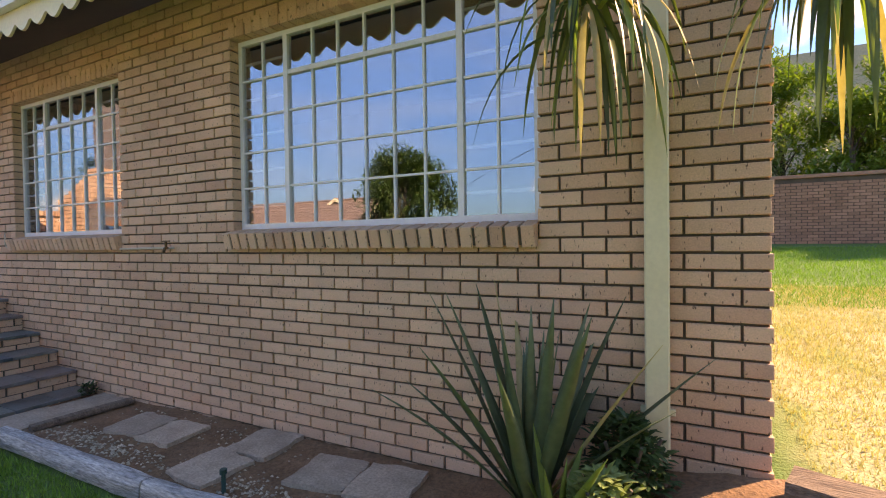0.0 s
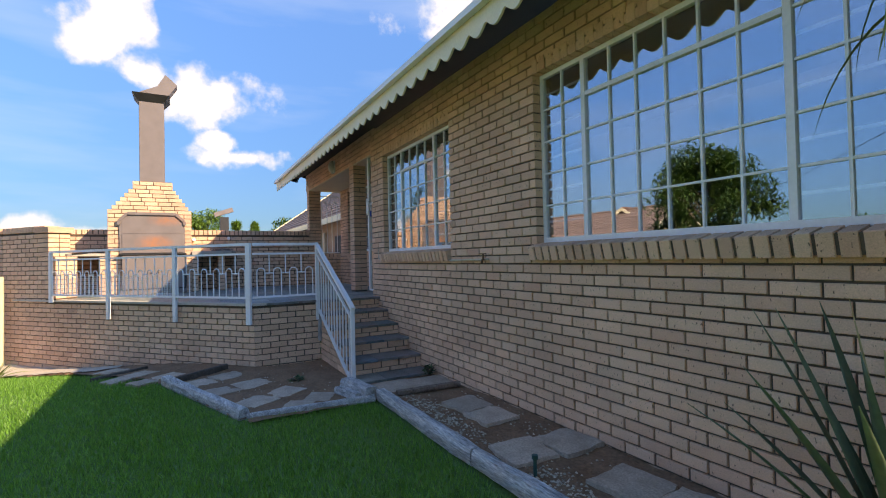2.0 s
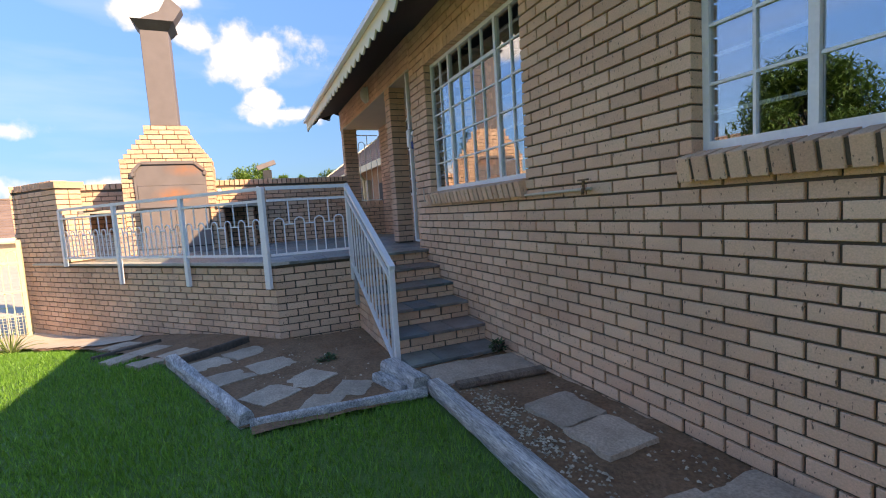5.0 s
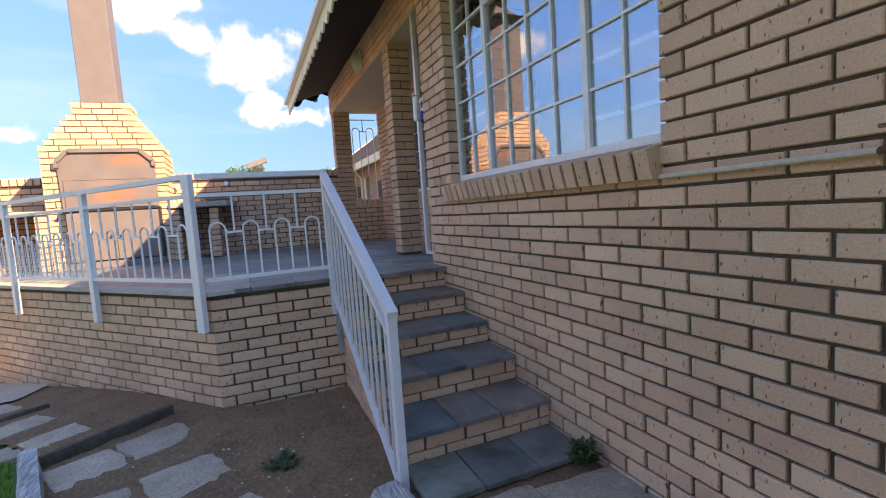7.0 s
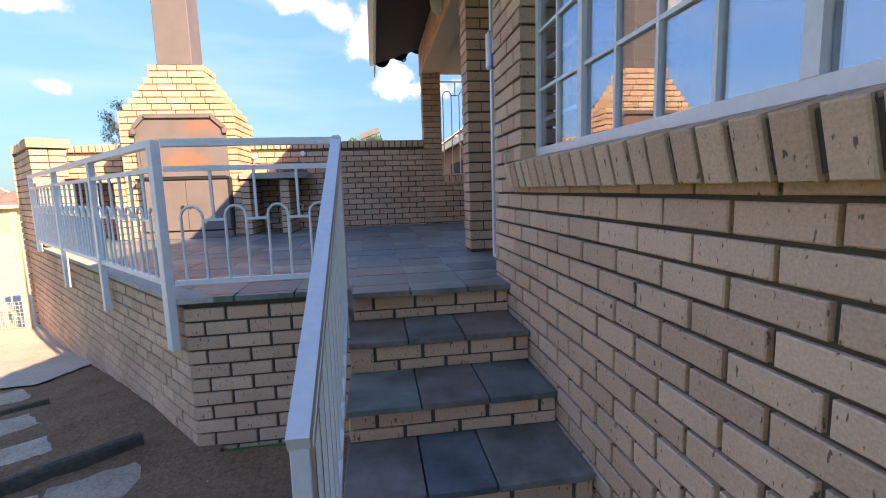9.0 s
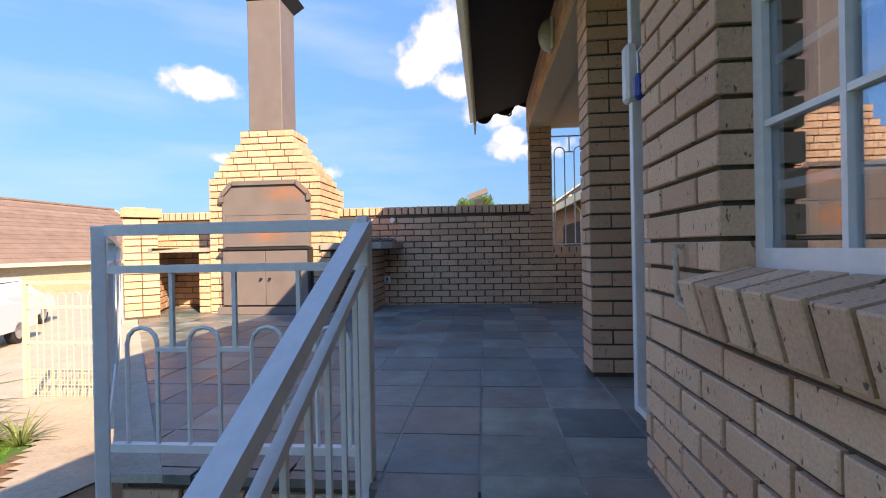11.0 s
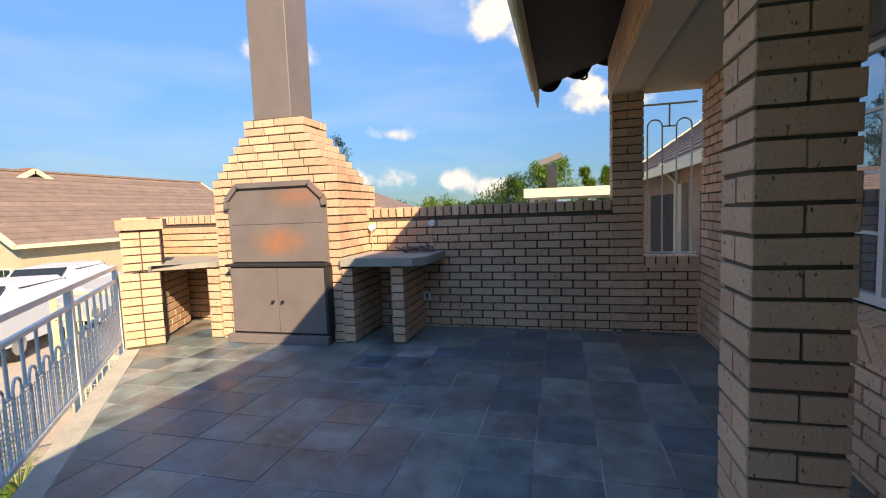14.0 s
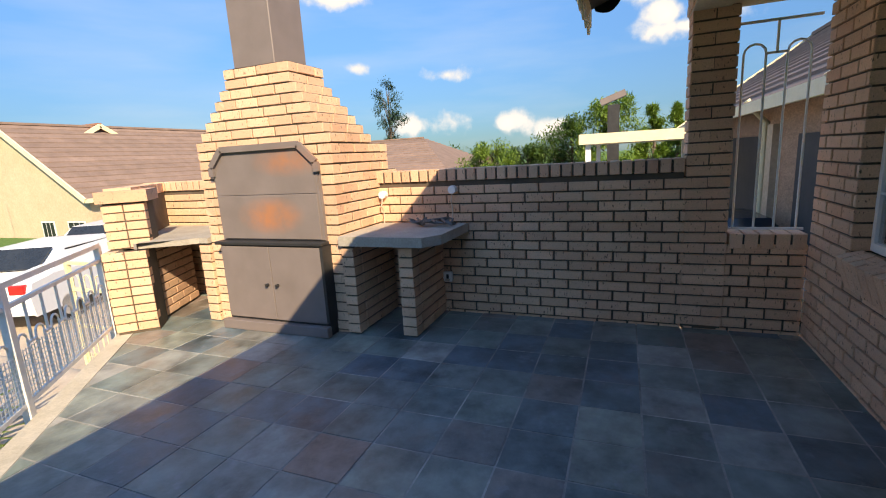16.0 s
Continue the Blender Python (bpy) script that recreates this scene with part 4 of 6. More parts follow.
for i in range(4):
    bm.faces.new((lo[i], lo[(i + 1) % 4], hi[(i + 1) % 4], hi[i]))
bm.faces.new(hi)
bm.faces.new(lo)
part("cowl_collar", bm, M_BLACK, braai)
bm = bmesh.new()
tube(bm, [(cxm, cym, 4.72), (cxm, cym, 4.82)], 0.1, 10)
part("cowl_neck", bm, M_BLACK, braai)
bm = bmesh.new()
cow = [(-0.26, 4.76), (0.12, 4.75), (0.30, 4.80), (0.44, 5.02), (0.24, 5.20), (0.10, 4.95), (-0.10, 4.85)]
lo = [bm.verts.new((cxm - 0.14, cym + y, z)) for y, z in cow]
hi = [bm.verts.new((cxm + 0.14, cym + y, z)) for y, z in cow]
bm.faces.new(lo)
bm.faces.new(list(reversed(hi)))
for i in range(len(cow)):
    j = (i + 1) % len(cow)
    bm.faces.new((lo[i], hi[i], hi[j], lo[j]))
part("wind_vane_hood", bm, M_STEEL, braai)

# counters beside the braai
def pier_thing(x0, x1, y0, y1, z1):
    p = thing("counter_pier", "narrow brick pier carrying the counter slab", "pier", group="counter piers")
    lay = Bricklayer(p, M_BRICK)
    part("mortar", boxed(x0, x1 - 0.012, y0 + 0.012, y1 - 0.012, DECK + 0.002, z1), M_MORTAR, p)
    k = 0
    while DECK + 0.012 + k * PITCH + BRICK_H < z1 + 0.03:
        zc = DECK + 0.01 + k * PITCH + BRICK_H / 2
        lay.lay(Matrix.Translation((x1, (y0 + y1) / 2, zc)) @ Matrix.Rotation(math.pi / 2, 4, "Z"), y1 - y0, BRICK_H, 0.11)
        u = x1 - 0.12 - (0.11 if k % 2 else 0.0)
        edges = [x1 - 0.118] + [u - i * 0.233 for i in range(1, 4)]
        for e1, e0 in zip(edges, edges[1:]):
            e0 = max(e0, x0)
            if e1 - e0 > 0.04:
                for yy, rot in ((y1, math.pi), (y0, 0.0)):
                    lay.lay(Matrix.Translation(((e0 + e1) / 2, yy, zc)) @ Matrix.Rotation(rot, 4, "Z"), e1 - e0 - JOINT, BRICK_H, (y1 - y0) / 2 - 0.006)
        k += 1
    lay.done()


pier_thing(-11.25, -10.56, 0.078, 0.19, 1.60)
pier_thing(-11.25, -10.60, 0.555, 0.68, 1.60)
pier_thing(-11.25, -10.54, -1.42, -1.30, 1.60)
counter = thing("counter_slab", "rough grey concrete counter beside the braai", "counter")
bm = bmesh.new()
prism(bm, [(-11.255, 0.08), (-10.53, 0.08), (-10.52, 0.80), (-10.66, 0.90), (-11.255, 0.92)], 1.615, 1.69)
part("slab", bm, M_CONCRETE, counter)
counter_l = thing("counter_slab", "rough grey concrete counter with a wavy edge", "counter")
bm = bmesh.new()
prism(bm, [(-11.25, -2.85), on_diag(4.6, 0.215), on_diag(4.25, 0.25), (-10.22, -1.82), (-10.36, -1.62), (-10.42, -1.5), (-10.53, -1.40), (-10.54, -1.305), (-11.25, -1.305)], 1.615, 1.665)
part("slab", bm, M_CONCRETE, counter_l)
low_side = thing("wall_counter_side", "brick side wall carrying the counter", "wall", kind="structure")
brick_wall(low_side, (-10.2, -2.02), (-10.2, -1.79), DECK, 1.61, thick=0.1, own=(0, 1), core=True)
brick_wall(low_side, (-10.2, -1.79), (-11.1, -2.2), DECK, 1.61, thick=0.12, own=(0, 1))

# things on the back wall and the counter
grate = thing("wire_bundle", "tangle of bent grey fire irons on the counter", "fire irons")
bm = bmesh.new()
gr = random.Random(3)
for i in range(7):
    y0 = 0.50 + i * 0.05
    pts = [(-11.08 + 0.1 * math.sin(i * 2.1 + a * 0.9), y0 + 0.07 * math.cos(a * 0.8 + i), 1.70 + 0.05 * abs(math.sin(a * 0.55 + i))) for a in range(9)]
    tube(bm, pts, 0.010, 5)
part("irons", bm, M_STEEL, grate)
sock = thing("power_socket", "white double power socket on the brick wall", "socket")
part("plate", boxed(-11.258, -11.215, 0.615, 0.755, 1.165, 1.255, 0.006), M_WHITE, sock)
for y in (0.65, 0.705):
    part("switch", boxed(-11.216, -11.21, y, y + 0.022, 1.195, 1.235, 0.002), M_BLACK, sock)
    part("socket_face", boxed(-11.217, -11.212, y - 0.012, y + 0.03, 1.172, 1.19, 0.001), M_PLASTER, sock)
for yy, zz in ((0.13, 1.95), (0.80, 1.98)):
    lamp = thing("wall_light_fitting", "small white round junction fitting with a cable", "wall fitting", group="wall fittings")
    bm = bmesh.new()
    tube(bm, [(-11.258, yy, zz), (-11.20, yy, zz)], 0.034, 12)
    part("body", bm, M_WHITE, lamp)
    bm = bmesh.new()
    tube(bm, [(-11.21, yy, zz - 0.03), (-11.19, yy - 0.005, zz - 0.10), (-11.235, yy - 0.01, zz - 0.16), (-11.248, yy - 0.02, zz - 0.27)], 0.006, 6)
    part("cable", bm, M_PLASTER, lamp)

# ---- railings ----


def rail_panel(owner, p, q, dz=0.0, deck=DECK, slope=0.0, hoops=True, wire=False):
    """Rails and hooped bars between two posts. p and q: ends on plan; slope: fall over the run."""
    p, q = Vector((*p, 0)), Vector((*q, 0))
    d = q - p
    L = d.length

    def at(s, z):
        v = p + d * (s / L)
        return (v.x, v.y, z - slope * s / L)
    for name, z, w, h in (("top_rail", 1.685, 0.045, 0.036), ("middle_rail", 1.555, 0.026, 0.026), ("bottom_rail", 0.965, 0.026, 0.026)):
        bm = bmesh.new()
        bar(bm, at(0, z), at(L, z), w, h)
        part(name, bm, M_WHITE, owner)
    n = max(1, round(L / 0.215))
    pit = L / n
    for i in range(n):
        c = (i + 0.5) * pit
        hw = 0.052
        bm = bmesh.new()
        pts = [at(c - hw, 0.97), at(c - hw, 1.31)] + [at(c - hw * math.cos(a * math.pi / 6), 1.31 + hw * math.sin(a * math.pi / 6)) for a in range(1, 6)] + [at(c + hw, 1.31), at(c + hw, 0.97)]
        tube(bm, pts, 0.0075, 5)
        part("hoop", bm, M_WHITE, owner)
        if i < n - 1:
            bm = bmesh.new()
            bar(bm, at(c + hw, 1.29), at(c + pit - hw, 1.29), 0.014)
            part("link", bm, M_WHITE, owner)
            bm = bmesh.new()
            bar(bm, at(c + pit / 2, 1.29), at(c + pit / 2, 1.55), 0.013)
            part("stub", bm, M_WHITE, owner)


rail = thing("terrace_railing", "white painted steel railing with hooped bars round the terrace", "railing")
POSTS = [0.04, 1.41, 2.85, 4.28]
for a, b in zip(POSTS, POSTS[1:]):
    rail_panel(rail, on_diag(a, -0.05), on_diag(b, -0.05))
for i, s in enumerate(POSTS):
    w = 0.03 if i else 0.038
    mm = Matrix.Translation((*on_diag(s, -0.05), 0)) @ Matrix.Rotation(math.atan2(DIAG.y, DIAG.x), 4, "Z")
    part("post", boxed(-w, w, -0.02, 0.022, 0.60 if i < 3 else 0.84, 1.70 if i == 0 else 1.68, 0.003, mm), M_WHITE, rail)
for a, b in zip(POSTS[1:], POSTS[2:]):
    bm = bmesh.new()
    n = int((b - a) / 0.032)
    for i in range(1, n):
        q = on_diag(a + (b - a) * i / n, -0.042)
        bar(bm, (*q, 0.97), (*q, 1.28), 0.0035)
    for i in range(10):
        z = 0.98 + i * 0.032
        bar(bm, (*on_diag(a, -0.042), z), (*on_diag(b, -0.042), z), 0.0035)
    part("wire_mesh", bm, M_WHITE, rail, "fine white wire mesh behind the bars")
rail_panel(rail, (-6.755, 0.74), (-6.765, 1.60))
part("post", boxed(-6.79, -6.735, 1.585, 1.622, 0.60, 1.71, 0.003), M_WHITE, rail)

hand = thing("stair_railing", "white painted steel railing sloping down beside the steps", "railing")
HX0, HX1, HY, HDROP = -6.77, -5.18, 1.603, 0.80
for name, z, w, h in (("top_rail", 1.685, 0.05, 0.04), ("middle_rail", 1.56, 0.026, 0.026), ("bottom_rail", 0.80, 0.03, 0.03)):
    bm = bmesh.new()
    bar(bm, (HX0, HY, z), (HX1 + (0.03 if name == "top_rail" else 0), HY, z - HDROP), w, h)
    part(name, bm, M_WHITE, hand)
for i in range(1, 13):
    x = HX0 + (HX1 - HX0) * i / 13
    drop = HDROP * i / 13
    part("baluster", boxed(x - 0.007, x + 0.007, HY - 0.007, HY + 0.007, 0.80 - drop, 1.555 - drop), M_WHITE, hand)
part("post", boxed(HX1 - 0.022, HX1 + 0.022, HY - 0.022, HY + 0.022, 0.02, 0.885, 0.003), M_WHITE, hand)

# barred opening in the porch
grille = thing("porch_grille", "thin white steel bars with hoops in the porch opening", "grille")
gx = -11.36
for z in (1.63, 3.013):
    bm = bmesh.new()
    bar(bm, (gx, 2.85, z), (gx, 3.32, z), 0.016)
    part("rail", bm, M_WHITE, grille)
for c in (2.96, 3.21):
    bm = bmesh.new()
    tube(bm, [(gx, c - 0.065, 1.63), (gx, c - 0.065, 2.81)] + [(gx, c - 0.065 * math.cos(a * math.pi / 6), 2.81 + 0.065 * math.sin(a * math.pi / 6)) for a in range(1, 6)] + [(gx, c + 0.065, 2.81), (gx, c + 0.065, 1.63)], 0.008, 5)
    part("hoop", bm, M_WHITE, grille)
bm = bmesh.new()
bar(bm, (gx, 3.025, 2.81), (gx, 3.145, 2.81), 0.014)
part("link", bm, M_WHITE, grille)
bm = bmesh.new()
bar(bm, (gx, 3.085, 2.81), (gx, 3.085, 3.013), 0.014)
part("stub", bm, M_WHITE, grille)

# porch security gate jamb with its lock
jamb = thing("security_gate", "white steel gate post with a lock plate at the porch opening", "gate")
part("post", boxed(-7.25, -7.21, 2.575, 2.615, 0.94, LINTEL - 0.013, 0.003), M_WHITE, jamb)
part("lock_plate", boxed(-7.26, -7.192, 2.55, 2.60, 2.17, 2.40, 0.012), M_WHITE, jamb)
part("bracket", boxed(-7.21, -6.90, 2.59, 2.605, 2.325, 2.36), M_WHITE, jamb)
part("foot_bracket", boxed(-7.21, -6.905, 2.58, 2.61, 0.94, 0.965), M_WHITE, jamb)
padlock = thing("padlock", "blue plastic-cased padlock hanging on the gate", "padlock")
part("body", boxed(-7.075, -7.035, 2.535, 2.595, 2.13, 2.225, 0.012), M_BLUEPL, padlock)
for row in range(2):
    for col in range(2):
        yy, zz = 2.552 + col * 0.018, 2.152 + row * 0.03
        part("dial", boxed(-7.0355, -7.033, yy, yy + 0.012, zz, zz + 0.016), M_ALLOY, padlock)
bm = bmesh.new()
tube(bm, [(-7.055, 2.55, 2.22), (-7.055, 2.55, 2.30), (-7.055, 2.565, 2.318), (-7.055, 2.58, 2.30), (-7.055, 2.58, 2.22)], 0.005, 6)
part("shackle", bm, M_ALLOY, padlock)

# wall lamp on the beam
lamp = thing("wall_lamp", "oval opal bulkhead lamp on the porch beam", "lamp")
part("back_plate", boxed(-9.17, -8.99, WP - 0.03, WP - 0.003, 3.17, 3.41, 0.01), M_WHITE, lamp)
bm = bmesh.new()
g = bmesh.ops.create_uvsphere(bm, u_segments=16, v_segments=10, radius=1.0)["verts"]
for v in g:
    v.co = Vector((-9.08 + v.co.x * 0.085, WP - 0.03 + v.co.y * 0.09, 3.29 + v.co.z * 0.13))
for f in bm.faces:
    f.smooth = True
part("diffuser", bm, M_LAMPGLASS, lamp)

# tap and water pipe on the wall
tap = thing("garden_tap", "old brass garden tap with a pipe along the wall", "tap")
bm = bmesh.new()
tube(bm, [(-4.46, W - 0.018, 1.415), (-3.75, W - 0.018, 1.42), (-3.73, W - 0.02, 1.42)], 0.0105, 8)
part("pipe", bm, M_PLASTER, tap)
bm = bmesh.new()
tube(bm, [(-3.80, W - 0.02, 1.42), (-3.74, W - 0.07, 1.42), (-3.70, W - 0.11, 1.415), (-3.685, W - 0.125, 1.39)], 0.011, 8)
tube(bm, [(-3.735, W - 0.075, 1.42), (-3.735, W - 0.075, 1.47)], 0.010, 8)
bar(bm, (-3.78, W - 0.075, 1.475), (-3.69, W - 0.075, 1.475), 0.014, 0.01)
part("spout", bm, M_BRASS, tap)
hook = thing("hose_hook", "white painted bent pipe bracket on the house wall", "bracket")
bm = bmesh.new()
tube(bm, [(-6.60, W - 0.001, 1.60), (-6.60, W - 0.02, 1.60), (-6.59, W - 0.022, 1.57), (-6.585, W - 0.022, 1.47), (-6.57, W - 0.022, 1.45), (-6.53, W - 0.02, 1.44), (-6.50, W - 0.012, 1.435)], 0.008, 8)
part("pipe", bm, M_PLASTER, hook)

# ---- garden ----


def leaf_strip(v, f, base, direction, length, width, droop, n=6, fold=0.25, twist=0.0):
    """One long tapering leaf with a shallow fold along its middle."""
    d = Vector(direction).normalized()
    p = Vector(base)
    start = len(v)
    side = d.cross(Vector((0, 0, 1)))
    if side.length < 1e-3:
        side = Vector((1, 0, 0))
    side.normalize()
    side = Matrix.Rotation(twist, 3, d) @ side
    for i in range(n + 1):
        t = i / n
        w = width * (0.55 + 0.9 * t if t < 0.4 else 0.91 * (1 - ((t - 0.4) / 0.6) ** 1.6)) * 0.5 + 0.0008
        up = side.cross(d).normalized()
        v += [tuple(p - side * w + up * w * fold), tuple(p), tuple(p + side * w + up * w * fold)]
        p = p + d * (length / n)
        d = (d + Vector((0, 0, -droop / n))).normalized()
    for i in range(n):
        a = start + i * 3
        f += [(a, a + 1, a + 4, a + 3), (a + 1, a + 2, a + 5, a + 4)]


def rosette(name, label, category, at, count, length, width, mat, spread=(5, 80), droop=(0.2, 0.9), seed=1, dry=0):
    r = random.Random(seed)
    th = thing(name, label, category, at)
    groups = {mat: ([], [])}
    if dry:
        groups[M_DRYLEAF] = ([], [])
    for i in range(count):
        tilt = radians(spread[0] + (spread[1] - spread[0]) * (i / count) ** 1.1)
        a = i * 2.39996 + r.uniform(-0.3, 0.3)
        d = (math.sin(tilt) * math.cos(a), math.sin(tilt) * math.sin(a), math.cos(tilt))
        m = M_DRYLEAF if r.random() < dry else mat
        v, f = groups[m]
        leaf_strip(v, f, (0.03 * math.cos(a), 0.03 * math.sin(a), 0.0), d, length * r.uniform(0.65, 1.1), width * r.uniform(0.8, 1.15), r.uniform(*droop), 7, 0.3, r.uniform(-0.5, 0.5))
    for m, (v, f) in groups.items():
        if v:
            ob = new("leaves", mesh_of("leaves", v, f, m, True))
            ob.parent = th
            sm = ob.modifiers.new("thickness", "SOLIDIFY")
            sm.thickness = 0.0015
    return th


def shrub(name, label, at, size, leaf, count, mat, seed=1):
    r = random.Random(seed)
    th = thing(name, label, "shrub", at)
    v, f = [], []
    for i in range(count):
        a, u = r.uniform(0, 2 * math.pi), r.uniform(0, 1) ** 0.5
        h = r.uniform(0, 1)
        rad = size[0] * math.sin(math.pi * (0.15 + 0.75 * h)) * u * (0.75 + 0.4 * noise.noise((math.cos(a) * 2, math.sin(a) * 2, h * 3 + seed)))
        leaf_strip(v, f, (rad * math.cos(a), rad * math.sin(a), h * size[1]), (math.cos(a) + r.uniform(-1, 1), math.sin(a) + r.uniform(-1, 1), r.uniform(-0.3, 1.0)), leaf * r.uniform(0.6, 1.3), leaf * 0.55, 0.5, 2, 0.2)
    ob = new("foliage", mesh_of("foliage", v, f, mat))
    ob.parent = th
    bm = bmesh.new()
    for i in range(6):
        a = i * 1.05
        tube(bm, [(0, 0, -0.02), (0.3 * size[0] * math.cos(a), 0.3 * size[0] * math.sin(a), size[1] * 0.4), (0.6 * size[0] * math.cos(a), 0.6 * size[0] * math.sin(a), size[1] * 0.8)], 0.008, 5)
    part("stems", bm, M_BARK, th)
    return th


def tree(name, label, at, height, radius, mat, clumps=26, leaves=90, leaf=0.28, seed=1, trunk=0.35, conic=False, base=0.25):
    r = random.Random(seed)
    th = thing(name, label, "tree", at)
    bm = bmesh.new()
    tube(bm, [(0, 0, -0.3), (0.05, 0.03, height * 0.3), (0.0, 0.1, height * 0.6), (0.02, 0.05, height * 0.9)], trunk * 0.5, 8, (1.2, 0.8, 0.5, 0.15))
    v, f = [], []
    for c in range(clumps):
        h = r.uniform(base, 1.0)
        a = r.uniform(0, 2 * math.pi)
        env = (1 - h) * 1.15 + 0.05 if conic else math.sin(math.pi * min(1, 0.12 + (h - base) / (1 - base) * 0.80)) ** 0.7
        rr = radius * env * r.uniform(0.35, 1.0)
        cx, cy, cz = rr * math.cos(a), rr * math.sin(a), h * height
        tube(bm, [(0, 0.05, max(0.2, h - 0.2) * height), (cx * 0.5, cy * 0.5, cz - 0.1 * height * 0.5), (cx, cy, cz)], trunk * 0.10, 5, (1, 0.7, 0.3))
        cr = radius * r.uniform(0.22, 0.42) * (0.6 if conic else 1)
        for k in range(leaves):
            d = Vector((r.gauss(0, 1), r.gauss(0, 1), r.gauss(0, 0.8))).normalized() * (cr * r.random() ** 0.4)
            leaf_strip(v, f, (cx + d.x, cy + d.y, cz + d.z), (r.uniform(-1, 1), r.uniform(-1, 1), r.uniform(-0.8, 0.8)), leaf * r.uniform(0.6, 1.3), leaf * 0.6, 0.4, 1, 0.2)
    part("trunk", bm, M_BARK, th)
    ob = new("crown", mesh_of("crown", v, f, mat))
    ob.parent = th
    return th


def bed_z(x):
    return 0.10 + 0.30 * smooth01(-1.2, 0.3, x) - 0.04 * smooth01(-3.5, -5.0, x)


def soil_patch(name, label, poly_fn, x0, x1, y0, y1, zf, nx=60, ny=14):
    v, f = [], []
    for j in range(ny + 1):
        for i in range(nx + 1):
            x, y = x0 + (x1 - x0) * i / nx, y0 + (y1 - y0) * j / ny
            v.append((x, y, zf(x, y) + 0.012 * noise.noise((x * 6, y * 6, 1)) + 0.008 * noise.noise((x * 17, y * 17, 3))))
    n = nx + 1
    for j in range(ny):
        for i in range(nx):
            if poly_fn((x0 + (x1 - x0) * (i + 0.5) / nx), (y0 + (y1 - y0) * (j + 0.5) / ny)):
                f.append((j * n + i, j * n + i + 1, (j + 1) * n + i + 1, (j + 1) * n + i))
    tagged(new(name, mesh_of(name, v, f, M_SOIL, True)), label, "soil", kind="structure")


soil_patch("flower_bed", "bare brown soil bed along the house wall", lambda x, y: True, -5.05, 0.9, 1.66, 2.52, lambda x, y: bed_z(x))


def pit_in(x, y):
    edge = 0.38 + (x + 4.64) * 0.355 if x > -6.7 else -0.35 + (x + 6.7) * 0.80
    out = (x - A_PT.x) * DIAG.y - (y - A_PT.y) * DIAG.x
    return y > edge and x < -4.52 and (out < 0.06 or x > -6.72)


soil_patch("path_bed", "trodden brown soil below the terrace wall", pit_in, -9.8, -4.5, -2.2, 1.66, lambda x, y: 0.03 + min(0.0, ground_z(x, y)), 70, 50)


def dry_in(x, y):
    out = (x - A_PT.x) * DIAG.y - (y - A_PT.y) * DIAG.x
    return out < 0.06 and (x < -9.5 or (x < -8.1 and out > -0.75))


soil_patch("gate_path", "pale sandy path beside the garden gate", dry_in, -11.2, -7.9, -9.0, -0.9, lambda x, y: 0.045 + ground_z(x, y), 40, 60)
bpy.data.objects["gate_path"].data.materials[0] = M_DRIVE


def paver(at, lx, ly, rz, label="worn square concrete paving slab sunk in soil", t=0.035, tilt=(0, 0), seed=0):
    r = random.Random(seed)
    bm = bmesh.new()
    n = 5
    top = {}
    for j in range(n + 1):
        for i in range(n + 1):
            edge = i in (0, n) or j in (0, n)
            k = 0.012 if edge else 0.0
            jx, jy = (r.uniform(-k, k), r.uniform(-k, k))
            top[i, j] = bm.verts.new((lx * (i / n - 0.5) + jx, ly * (j / n - 0.5) + jy, t + r.uniform(-0.003, 0.003) - (0.006 if edge else 0)))
    bot = {}
    for (i, j), vtx in top.items():
        if i in (0, n) or j in (0, n):
            bot[i, j] = bm.verts.new((vtx.co.x * 1.02, vtx.co.y * 1.02, -0.05))
    for j in range(n):
        for i in range(n):
            bm.faces.new((top[i, j], top[i + 1, j], top[i + 1, j + 1], top[i, j + 1]))
    rim = [(i, 0) for i in range(n)] + [(n, j) for j in range(n)] + [(i, n) for i in range(n, 0, -1)] + [(0, j) for j in range(n, 0, -1)]
    for a, b in zip(rim, rim[1:] + rim[:1]):
        bm.faces.new((top[a], bot[a], bot[b], top[b]))
    bmesh.ops.recalc_face_normals(bm, faces=bm.faces)
    me = bpy.data.meshes.new("paving_slab")
    bm.to_mesh(me)
    bm.free()
    me.materials.append(M_PAVER)
    ob = new("paving_slab", me)
    ob.matrix_basis = pose(*at, tilt[0], tilt[1], rz)
    tagged(ob, label, "paving slab", "garden paving slabs")


# stepping slabs in the bed along the wall: centre, size, turn
for i, (x, y, lx, ly, rz) in enumerate((
    (-3.66, 2.16, 0.36, 0.33, 4), (-3.29, 2.17, 0.34, 0.34, 3), (-2.60, 1.94, 0.36, 0.36, -6), (-2.55, 2.31, 0.36, 0.36, 2),
    (-1.90, 2.19, 0.36, 0.36, 6), (-1.53, 2.22, 0.35, 0.36, 6), (-4.66, 1.90, 0.40, 0.42, 2), (-4.62, 2.30, 0.40, 0.40, -3),
)):
    paver((x, y, bed_z(x) - 0.005), lx, ly, rz, seed=i, tilt=(random.uniform(-1.5, 1.5), random.uniform(-2, 2)))
